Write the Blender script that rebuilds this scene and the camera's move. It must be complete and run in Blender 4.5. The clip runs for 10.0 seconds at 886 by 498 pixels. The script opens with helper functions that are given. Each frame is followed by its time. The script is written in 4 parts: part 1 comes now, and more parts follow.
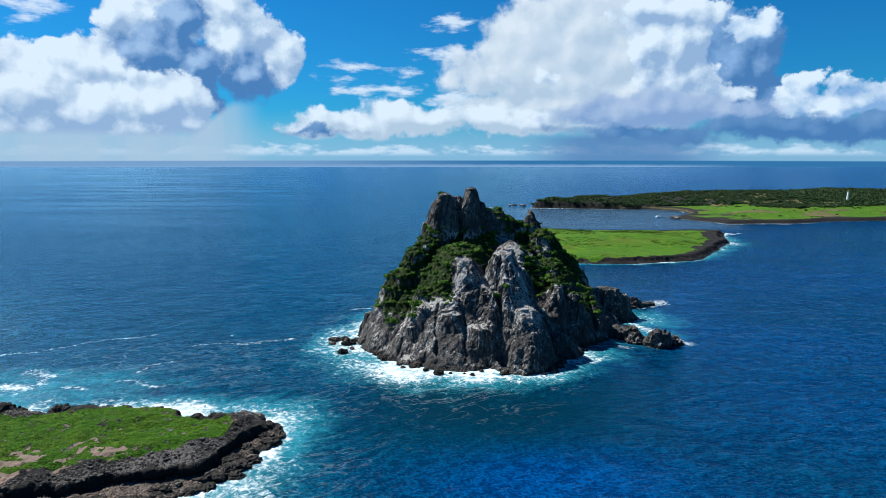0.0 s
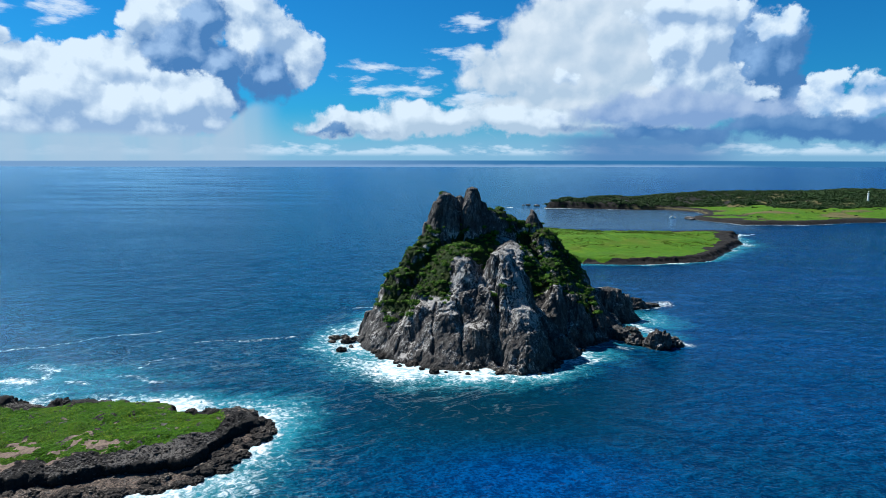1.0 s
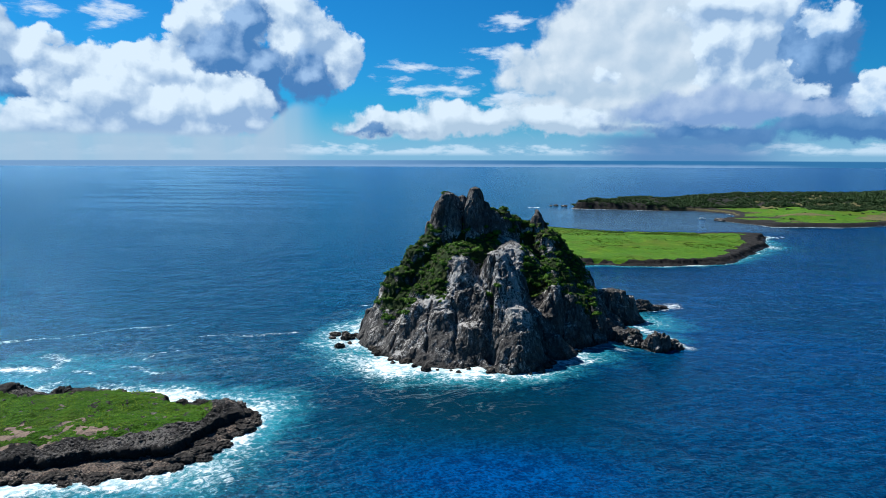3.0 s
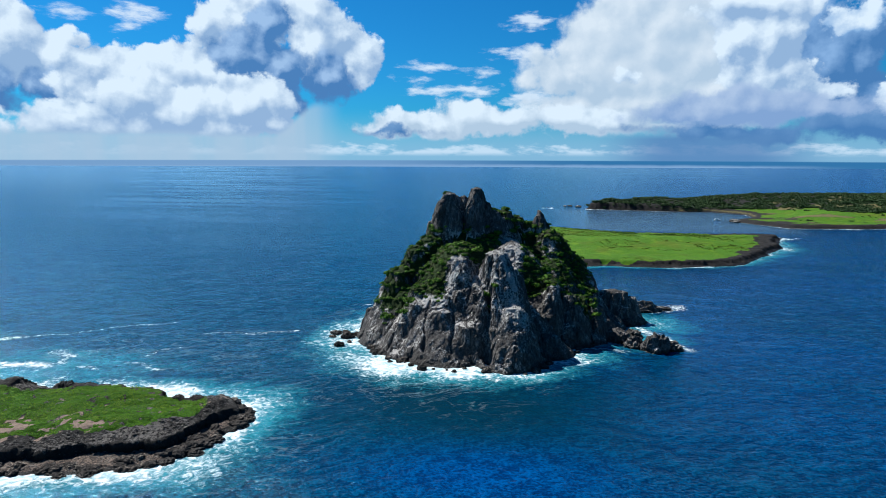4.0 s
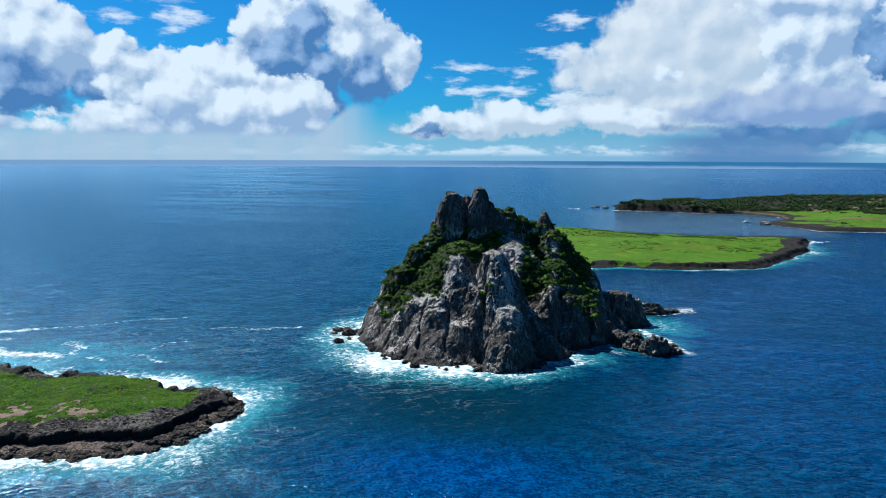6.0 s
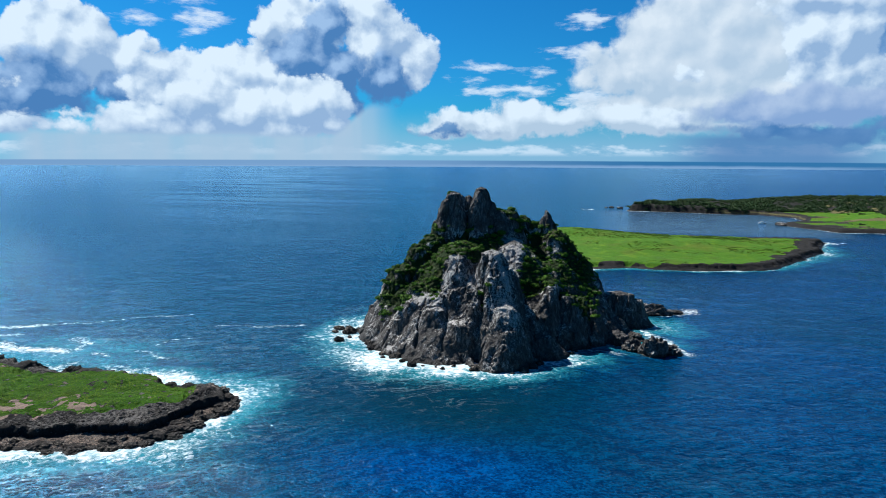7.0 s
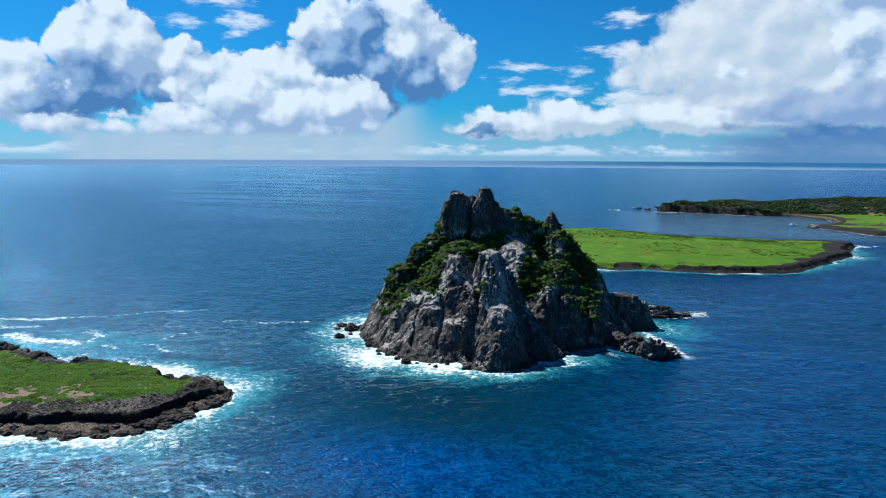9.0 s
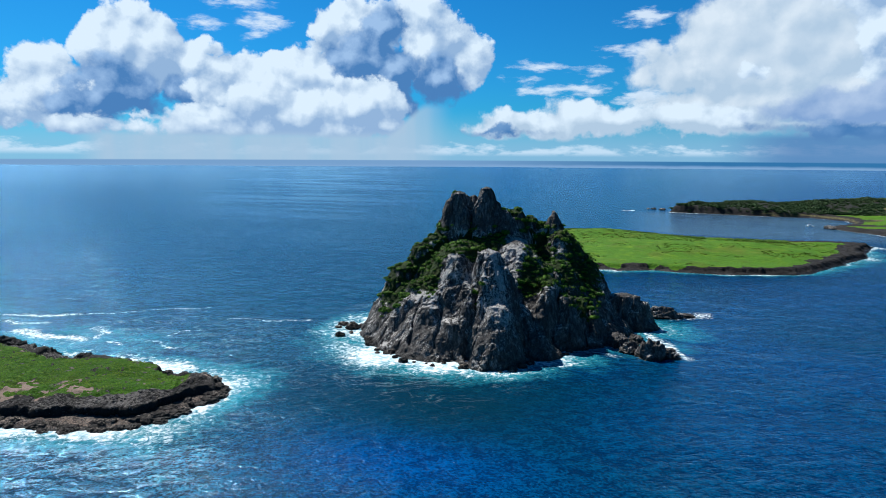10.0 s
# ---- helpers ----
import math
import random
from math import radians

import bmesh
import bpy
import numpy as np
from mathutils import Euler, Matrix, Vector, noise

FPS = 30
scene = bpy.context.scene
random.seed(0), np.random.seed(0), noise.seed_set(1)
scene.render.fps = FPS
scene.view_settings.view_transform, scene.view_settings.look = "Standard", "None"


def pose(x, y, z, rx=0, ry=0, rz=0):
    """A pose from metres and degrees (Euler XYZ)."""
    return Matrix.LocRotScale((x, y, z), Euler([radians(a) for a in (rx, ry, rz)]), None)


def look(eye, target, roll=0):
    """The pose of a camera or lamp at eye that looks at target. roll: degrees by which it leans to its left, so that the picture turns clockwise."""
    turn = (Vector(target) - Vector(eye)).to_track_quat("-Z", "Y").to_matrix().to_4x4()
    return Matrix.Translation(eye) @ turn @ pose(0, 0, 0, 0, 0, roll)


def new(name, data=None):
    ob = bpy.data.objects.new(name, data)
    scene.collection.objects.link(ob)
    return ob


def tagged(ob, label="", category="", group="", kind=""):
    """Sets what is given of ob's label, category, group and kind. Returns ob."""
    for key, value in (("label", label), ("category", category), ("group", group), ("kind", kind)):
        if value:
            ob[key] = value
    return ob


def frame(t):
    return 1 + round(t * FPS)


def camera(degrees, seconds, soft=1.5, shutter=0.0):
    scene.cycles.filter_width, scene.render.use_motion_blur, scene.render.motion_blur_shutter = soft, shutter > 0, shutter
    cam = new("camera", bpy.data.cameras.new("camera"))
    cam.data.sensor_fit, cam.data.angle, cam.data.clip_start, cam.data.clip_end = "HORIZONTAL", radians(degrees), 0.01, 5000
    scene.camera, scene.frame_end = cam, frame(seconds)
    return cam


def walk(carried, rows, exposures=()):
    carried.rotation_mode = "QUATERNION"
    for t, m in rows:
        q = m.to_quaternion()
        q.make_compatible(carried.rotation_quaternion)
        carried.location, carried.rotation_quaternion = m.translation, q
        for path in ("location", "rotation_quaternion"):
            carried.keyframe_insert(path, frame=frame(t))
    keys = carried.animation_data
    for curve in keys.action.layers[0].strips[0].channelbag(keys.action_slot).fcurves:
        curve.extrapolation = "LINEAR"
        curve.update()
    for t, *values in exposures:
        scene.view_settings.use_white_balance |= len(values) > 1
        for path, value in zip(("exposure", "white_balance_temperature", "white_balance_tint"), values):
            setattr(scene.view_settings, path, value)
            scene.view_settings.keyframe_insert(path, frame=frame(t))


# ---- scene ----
cam = camera(71.2, 10.0, soft=0.7)
METRES, EYE, TILT, LEAN, TURN = 78.0, 77.0, -8.44, 0.0, 0.0
ROWS = [
    (0.0, 0.0, 0.0, 0.0, 0.0, 0.0, -0.0),
    (0.5, 0.0509, -0.0065, -0.0008, 0.84, -0.01, -0.15),
    (1.0, 0.1021, -0.0127, -0.0017, 1.68, -0.01, -0.29),
    (1.5, 0.1534, -0.0176, -0.0017, 2.54, -0.04, -0.44),
    (2.0, 0.2055, -0.0226, -0.0027, 3.39, -0.04, -0.57),
    (2.5, 0.2555, -0.0267, -0.0033, 4.21, -0.05, -0.72),
    (4.0, 0.4104, -0.0368, -0.0029, 6.74, -0.07, -1.16),
    (4.5, 0.461, -0.0375, -0.0028, 7.58, -0.09, -1.29),
    (5.0, 0.5108, -0.0376, -0.0033, 8.39, -0.1, -1.42),
    (5.5, 0.561, -0.0372, -0.0033, 9.21, -0.11, -1.55),
    (7.0, 0.7068, -0.0316, -0.0019, 11.63, -0.18, -1.97),
    (7.5, 0.7555, -0.0277, -0.0015, 12.44, -0.21, -2.09),
    (8.0, 0.8045, -0.0232, -0.0015, 13.24, -0.23, -2.21),
    (8.5, 0.8532, -0.0181, -0.0007, 14.06, -0.26, -2.32),
    (9.0, 0.8999, -0.0127, 0.0001, 14.84, -0.29, -2.45),
    (9.5, 0.9481, -0.0062, 0.0012, 15.64, -0.33, -2.57),
    (10.0, 0.9961, 0.0012, 0.0023, 16.45, -0.36, -2.7),
]
walk(cam, [(t, pose(0, 0, EYE, TILT, LEAN, TURN) @ pose(METRES * x, METRES * y, METRES * z, 90 + pitch, roll, yaw)) for t, x, y, z, yaw, pitch, roll in ROWS],
     exposures=((0.0, 1.15, 6050.0, 10.0), (10.0, 1.15, 6050.0, 10.0)))

# ---- node helpers ----
class Val:
    """A socket or a number in a node tree, with arithmetic."""

    def __init__(self, nt, s):
        self.nt, self.s = nt, s

    def op(self, kind, *others):
        n = self.nt.nodes.new("ShaderNodeMath")
        n.operation = kind
        for i, v in enumerate((self, *others)):
            v = v.s if isinstance(v, Val) else v
            if isinstance(v, (int, float)):
                n.inputs[i].default_value = v
            else:
                self.nt.links.new(v, n.inputs[i])
        return Val(self.nt, n.outputs[0])

    def __add__(self, o): return self.op("ADD", o)
    def __sub__(self, o): return self.op("SUBTRACT", o)
    def __mul__(self, o): return self.op("MULTIPLY", o)
    def __truediv__(self, o): return self.op("DIVIDE", o)
    def __rsub__(self, o): return (self * -1.0) + o
    def most(self, o): return self.op("MAXIMUM", o)
    def least(self, o): return self.op("MINIMUM", o)

    def step(self, lo, hi, a=0.0, b=1.0):
        n = self.nt.nodes.new("ShaderNodeMapRange")
        n.interpolation_type = "SMOOTHSTEP"
        self.nt.links.new(self.s, n.inputs["Value"])
        for key, v in (("From Min", lo), ("From Max", hi), ("To Min", a), ("To Max", b)):
            n.inputs[key].default_value = v
        return Val(self.nt, n.outputs[0])


def vec(nt, *xyz):
    n = nt.nodes.new("ShaderNodeCombineXYZ")
    for i, v in enumerate(xyz):
        if isinstance(v, Val):
            nt.links.new(v.s, n.inputs[i])
        else:
            n.inputs[i].default_value = v
    return n.outputs[0]


def vmath(nt, kind, *ins):
    n = nt.nodes.new("ShaderNodeVectorMath")
    n.operation = kind
    for i, v in enumerate(ins):
        if isinstance(v, (tuple, list)):
            n.inputs[i].default_value = v
        else:
            nt.links.new(v, n.inputs[i])
    return n.outputs["Value"] if kind in ("LENGTH", "DOT_PRODUCT") else n.outputs["Vector"]


def noise_tex(nt, vector, scale, detail=6.0, rough=0.55, warp=0.0, kind="FBM"):
    n = nt.nodes.new("ShaderNodeTexNoise")
    n.noise_type = kind
    nt.links.new(vector, n.inputs["Vector"])
    n.inputs["Scale"].default_value, n.inputs["Detail"].default_value = scale, detail
    n.inputs["Roughness"].default_value, n.inputs["Distortion"].default_value = rough, warp
    return Val(nt, n.outputs["Fac"])


def voro_tex(nt, vector, scale, detail=0.0, rough=0.5, feature="F1", smooth=0.5):
    n = nt.nodes.new("ShaderNodeTexVoronoi")
    n.feature = feature
    nt.links.new(vector, n.inputs["Vector"])
    n.inputs["Scale"].default_value = scale
    n.inputs["Detail"].default_value, n.inputs["Roughness"].default_value = detail, rough
    if feature == "SMOOTH_F1":
        n.inputs["Smoothness"].default_value = smooth
    return Val(nt, n.outputs["Distance"])


def mix(nt, fac, a, b, kind="MIX"):
    n = nt.nodes.new("ShaderNodeMix")
    n.data_type, n.blend_type = "RGBA", kind
    if isinstance(fac, Val):
        nt.links.new(fac.s, n.inputs[0])
    else:
        n.inputs[0].default_value = fac
    for i, c in ((6, a), (7, b)):
        if isinstance(c, tuple):
            n.inputs[i].default_value = (*c[:3], 1.0)
        else:
            nt.links.new(c, n.inputs[i])
    return n.outputs[2]


# ---- sky and sun ----
SUN_AZ, SUN_EL = -59.0, 49.0      # degrees right of +y, and up
world = bpy.data.worlds.new("sky")
scene.world = world
world.use_nodes = True
wt = world.node_tree
wt.nodes.clear()
sky = wt.nodes.new("ShaderNodeTexSky")
sky.sky_type, sky.sun_disc = "NISHITA", False
sky.sun_elevation, sky.sun_rotation = radians(SUN_EL), radians(SUN_AZ)
sky.altitude, sky.air_density, sky.dust_density, sky.ozone_density = 50.0, 1.0, 0.3, 3.0
coord = wt.nodes.new("ShaderNodeTexCoord")
sep = wt.nodes.new("ShaderNodeSeparateXYZ")
wt.links.new(coord.outputs["Generated"], sep.inputs[0])
dx, dy, dz = (Val(wt, sep.outputs[i]) for i in range(3))
az = dx.op("ARCTAN2", dy) * 57.29578
el = dz.op("ARCSINE") * 57.29578
here = vec(wt, az, el, 0.0)
toward_sun = vmath(wt, "ADD", here, (-0.65, 0.9, 0.0))


def puffs(p, detail, grain):
    """Billows of the clouds, in degrees, about 0."""
    wob = noise_tex(wt, p, 0.4, 4.0, 0.55)
    q = vmath(wt, "ADD", p, vec(wt, wob * 1.4, wob * -1.2, 0.0))
    big = voro_tex(wt, q, 0.36, detail, 0.5, "SMOOTH_F1", 0.3)
    fine = noise_tex(wt, p, 0.8, 2.0 + detail, 0.55)
    return (big * -1.0 + 0.95) * 1.5 + (fine - 0.5) * grain + 0.25


puff_here = puffs(here, 4.0, 1.3)
form_here, form_sun = puffs(here, 1.2, 0.5), puffs(toward_sun, 1.2, 0.5)
tone = noise_tex(wt, here, 0.22, 6.0, 0.6)


def curled(p):
    """The same place, pushed about so that no cloud keeps a round outline."""
    a, b = noise_tex(wt, p, 0.28, 5.0, 0.6), noise_tex(wt, vmath(wt, "ADD", p, (31.0, 7.0, 0.0)), 0.28, 5.0, 0.6)
    return vmath(wt, "ADD", p, vec(wt, (a - 0.5) * 4.5, (b - 0.5) * 3.5, 0.0))


bent_here, bent_sun = curled(here), curled(toward_sun)


def mass(p, blobs):
    d = None
    for u, v, a, b in blobs:
        r = min(a, b)
        q = vmath(wt, "MULTIPLY_ADD", p, (1 / a, 1 / b, 0.0), (-u / a, -v / b, 0.0))
        e = Val(wt, vmath(wt, "LENGTH", q)).op("MULTIPLY_ADD", -r, r)
        d = e if d is None else d.most(e)
    return d


def layer(under, blobs, lit, shade, rugged=1.0, soft=0.35, bias=0.5, gain=0.55, base=None, opacity=1.0):
    """Lays one group of clouds over what is under it."""
    m0, m1 = mass(bent_here, blobs), mass(bent_sun, blobs)
    alpha = (m0 + puff_here * rugged).step(-0.05, soft) * opacity
    if base is not None:
        alpha = alpha * (el + puff_here * 0.12).step(base - 0.15, base + 0.3)
    turned = (m0.op("MINIMUM", 2.5) - m1.op("MINIMUM", 2.5)) + (form_here - form_sun) * 1.35
    low = el.step(1.5, 4.5, -0.28, 0.0)
    light = (turned * gain + (tone - 0.5) * 1.3 + low + (bias - 0.27)).op("MINIMUM", 1.0).most(0.0)
    return mix(wt, alpha, under, mix(wt, light, shade, lit))


WHITE, PALE = (0.76, 0.87, 0.94), (0.31, 0.46, 0.66)
GREY, BLUE, DEEP = (0.47, 0.60, 0.72), (0.08, 0.22, 0.47), (0.075, 0.21, 0.45)
clear = mix(wt, 1.0, sky.outputs[0], (0.009, 0.056, 0.090), "MULTIPLY")
# haze low over the sea
c = mix(wt, el.step(0.0, 4.5, 0.65, 0.0), clear, (0.34, 0.56, 0.80))
# thin wisps
wn = noise_tex(wt, vmath(wt, "MULTIPLY", here, (0.5, 1.6, 1.0)), 0.9, 8.0, 0.62)
wisp = [(-8.3, 7.9, 2.6, 0.6), (-9.3, 6.8, 2.0, 0.5), (-7.3, 5.9, 3.0, 0.7), (-4.3, 5.9, 3.0, 0.7), (-3.2, 7.5, 2.2, 0.5), (0.8, 11.7, 2.6, 0.8),
        (0.3, 9.1, 3.0, 0.7), (-32.3, 11.2, 2.6, 0.9), (-33.0, 10.1, 1.4, 0.5), (1.3, 5.2, 3.5, 0.9), (-37.3, 10.8, 2.1, 0.6), (-34.0, 12.6, 3.0, 0.6)]
wa = ((wn - 0.5) * 2.2 + mass(here, wisp)).step(0.0, 0.75) * 0.85
c = mix(wt, wa, c, (0.78, 0.87, 0.94))
# distant bank along the horizon
bankn = noise_tex(wt, vmath(wt, "MULTIPLY", here, (0.35, 1.0, 1.0)), 0.8, 7.0, 0.6)
bank = (bankn + el.step(0.2, 2.6, 0.12, -0.25)).step(0.5, 0.68) * el.step(0.0, 0.5)
c = mix(wt, bank * 0.8, c, (0.66, 0.80, 0.90))
# cloud groups, from the farthest to the nearest
c = layer(c, [(8.3, 8.8, 5.9, 5.2), (12.7, 9.1, 6.2, 5.1), (3.9, 7.4, 4.5, 2.4), (5.9, 4.0, 8.1, 2.2), (13.6, 12.2, 8.5, 2.7), (10.0, 4.6, 9.0, 3.0), (17.0, 5.0, 7.0, 3.4), (12.0, 2.6, 9.0, 1.4)], (0.74, 0.82, 0.87), GREY, 0.7, 1.1, 0.62, 0.4, 1.5)
c = layer(c, [(-8.4, 3.0, 5.5, 1.3), (-2.3, 3.4, 6.1, 1.8), (-11.4, 2.6, 3.5, 0.7), (5.0, 3.2, 5.0, 1.6)], WHITE, GREY, 0.55, 0.5, 0.6, 0.7, 1.5)
c = layer(c, [(24.9, 7.6, 3.1, 3.7), (26.8, 4.4, 2.4, 2.4), (24.0, 9.8, 2.1, 1.7), (25.6, 9.3, 1.6, 1.7)], (0.26, 0.44, 0.70), DEEP, 0.5, 0.6, 0.5, 0.5)
c = layer(c, [(19.6, 9.7, 3.3, 3.1), (20.7, 6.5, 3.1, 2.1), (18.6, 11.9, 4.0, 1.7), (23.0, 5.3, 2.4, 0.9), (9.4, 7.1, 1.0, 0.6), (17.9, 8.0, 1.8, 2.7), (21.7, 11.3, 1.7, 1.3)], WHITE, PALE, 0.65, 0.35, 0.66, 0.6)
c = layer(c, [(25.4, 10.4, 1.6, 0.9), (29.5, 5.0, 1.7, 1.6), (28.8, 4.4, 2.0, 1.3), (33.6, 4.3, 2.6, 1.5), (31.1, 3.8, 2.2, 1.1), (37.0, 4.5, 3.0, 1.8)], WHITE, (0.25, 0.44, 0.70), 0.45, 0.3, 0.6, 0.7)
c = layer(c, [(18.1, 4.0, 8.0, 1.7), (13.4, 3.6, 4.4, 1.3), (23.9, 3.6, 4.5, 1.2)], (0.44, 0.56, 0.74), (0.24, 0.38, 0.62), 0.4, 0.7, 0.5, 0.5)
c = layer(c, [(19.0, 2.1, 10.0, 0.9), (28.9, 2.3, 6.5, 1.2), (35.0, 2.1, 5.0, 1.4), (-11.4, 2.3, 3.5, 0.35)], (0.17, 0.33, 0.57), DEEP, 0.3, 0.5, 0.45, 0.5)
c = layer(c, [(-32.7, 5.4, 4.0, 3.3), (-27.8, 5.7, 6.0, 3.9), (-24.4, 10.7, 3.9, 3.0), (-17.3, 10.3, 3.4, 3.6), (-15.0, 8.6, 2.8, 2.3), (-18.5, 12.0, 2.7, 2.2),
              (-42.7, 8.3, 4.5, 3.4), (-48.7, 5.3, 2.6, 3.3), (-38.6, 7.7, 2.6, 2.2), (-47.7, 3.2, 3.8, 1.3), (-42.3, 11.0, 1.2, 1.3), (-36.0, 5.5, 2.7, 2.8), (-51.5, 3.5, 2.2, 1.5)],
          WHITE, PALE, 0.65, 0.4, 0.66, 0.6, 1.6)
c = layer(c, [(-23.5, 8.6, 3.4, 2.4), (-21.0, 7.4, 2.4, 2.7), (-22.1, 11.3, 1.9, 1.9), (-20.0, 4.7, 1.0, 1.6), (-16.9, 7.1, 2.3, 2.6), (-26.0, 9.0, 1.6, 1.3),
              (-44.8, 5.0, 3.8, 3.0), (-46.9, 3.9, 2.7, 1.7), (-42.6, 3.9, 2.9, 1.1), (-39.1, 5.2, 1.7, 1.6)], (0.36, 0.53, 0.76), BLUE, 0.6, 0.8, 0.36, 0.65, 1.7)
c = layer(c, [(-29.5, 3.2, 6.2, 2.6), (-24.2, 4.2, 4.0, 2.9), (-22.0, 2.6, 2.6, 1.2), (-32.8, 4.6, 3.2, 2.1), (-36.5, 2.8, 5.0, 1.7), (-46.0, 2.4, 4.5, 0.9), (-46.0, 5.9, 1.0, 0.5), (-42.8, 3.2, 3.7, 0.6), (-38.0, 5.4, 1.1, 0.8), (-38.1, 4.3, 0.9, 0.6)],
          WHITE, PALE, 0.5, 0.4, 0.68, 0.55, 1.65)
# showers under the cloud bases
streak = noise_tex(wt, vmath(wt, "MULTIPLY", here, (1.0, 0.06, 1.0)), 0.45, 3.0, 0.5)
rain = (az.step(-47.5, -44.5) * az.step(-20.0, -15.5, 1.0, 0.0) * (el - (az.step(-22.0, -18.0) * 2.6)).step(1.5, 2.4, 1.0, 0.0)) * streak.step(0.25, 0.6, 0.6, 0.95)
c = mix(wt, rain, c, (0.42, 0.57, 0.70))
rain2 = az.step(6.0, 13.0) * az.step(19.0, 26.0, 1.0, 0.0) * el.step(1.5, 2.2, 1.0, 0.0) * 0.9
c = mix(wt, rain2, c, (0.11, 0.25, 0.48))
# the sea goes on below the horizon, cloud sheen put into its colour
brim = mix(wt, az.step(-20.0, 8.0), (0.20, 0.36, 0.57), (0.04, 0.18, 0.38))
brim = mix(wt, (el + (streak - 0.5) * 0.2).step(-0.55, -0.80) * az.step(28.0, 18.0), brim, (0.22, 0.38, 0.60))
c = mix(wt, el.step(-0.36, -0.24, 1.0, 0.0), c, brim)
back = wt.nodes.new("ShaderNodeBackground")
back.inputs["Strength"].default_value = 0.45
wt.links.new(c, back.inputs["Color"])
out = wt.nodes.new("ShaderNodeOutputWorld")
wt.links.new(back.outputs[0], out.inputs["Surface"])

sun = new("sun", bpy.data.lights.new("sun", "SUN"))
sun.data.energy, sun.data.angle, sun.data.color = 5.0, radians(0.53), (1.0, 0.95, 0.86)
to_sun = Vector((math.sin(radians(SUN_AZ)) * math.cos(radians(SUN_EL)), math.cos(radians(SUN_AZ)) * math.cos(radians(SUN_EL)), math.sin(radians(SUN_EL))))
sun.matrix_world = look(to_sun * 500, (0, 0, 0))

# ---- materials ----
def material(name):
    m = bpy.data.materials.new(name)
    m.use_nodes = True
    nt = m.node_tree
    bsdf = nt.nodes["Principled BSDF"]
    geo = nt.nodes.new("ShaderNodeNewGeometry")
    return m, nt, bsdf, geo


def attr(nt, name):
    n = nt.nodes.new("ShaderNodeAttribute")
    n.attribute_name = name
    return Val(nt, n.outputs["Fac"])


def bump(nt, bsdf, height, distance, strength=1.0):
    b = nt.nodes.new("ShaderNodeBump")
    b.inputs["Distance"].default_value, b.inputs["Strength"].default_value = distance, strength
    nt.links.new(height.s, b.inputs["Height"])
    nt.links.new(b.outputs[0], bsdf.inputs["Normal"])


def up_slope(nt, geo):
    """How level the true surface is, 0 to 1."""
    s = nt.nodes.new("ShaderNodeSeparateXYZ")
    nt.links.new(geo.outputs["Normal"], s.inputs[0])
    return Val(nt, s.outputs[2])


def height_of(nt, geo):
    s = nt.nodes.new("ShaderNodeSeparateXYZ")
    nt.links.new(geo.outputs["Position"], s.inputs[0])
    return Val(nt, s.outputs[2])


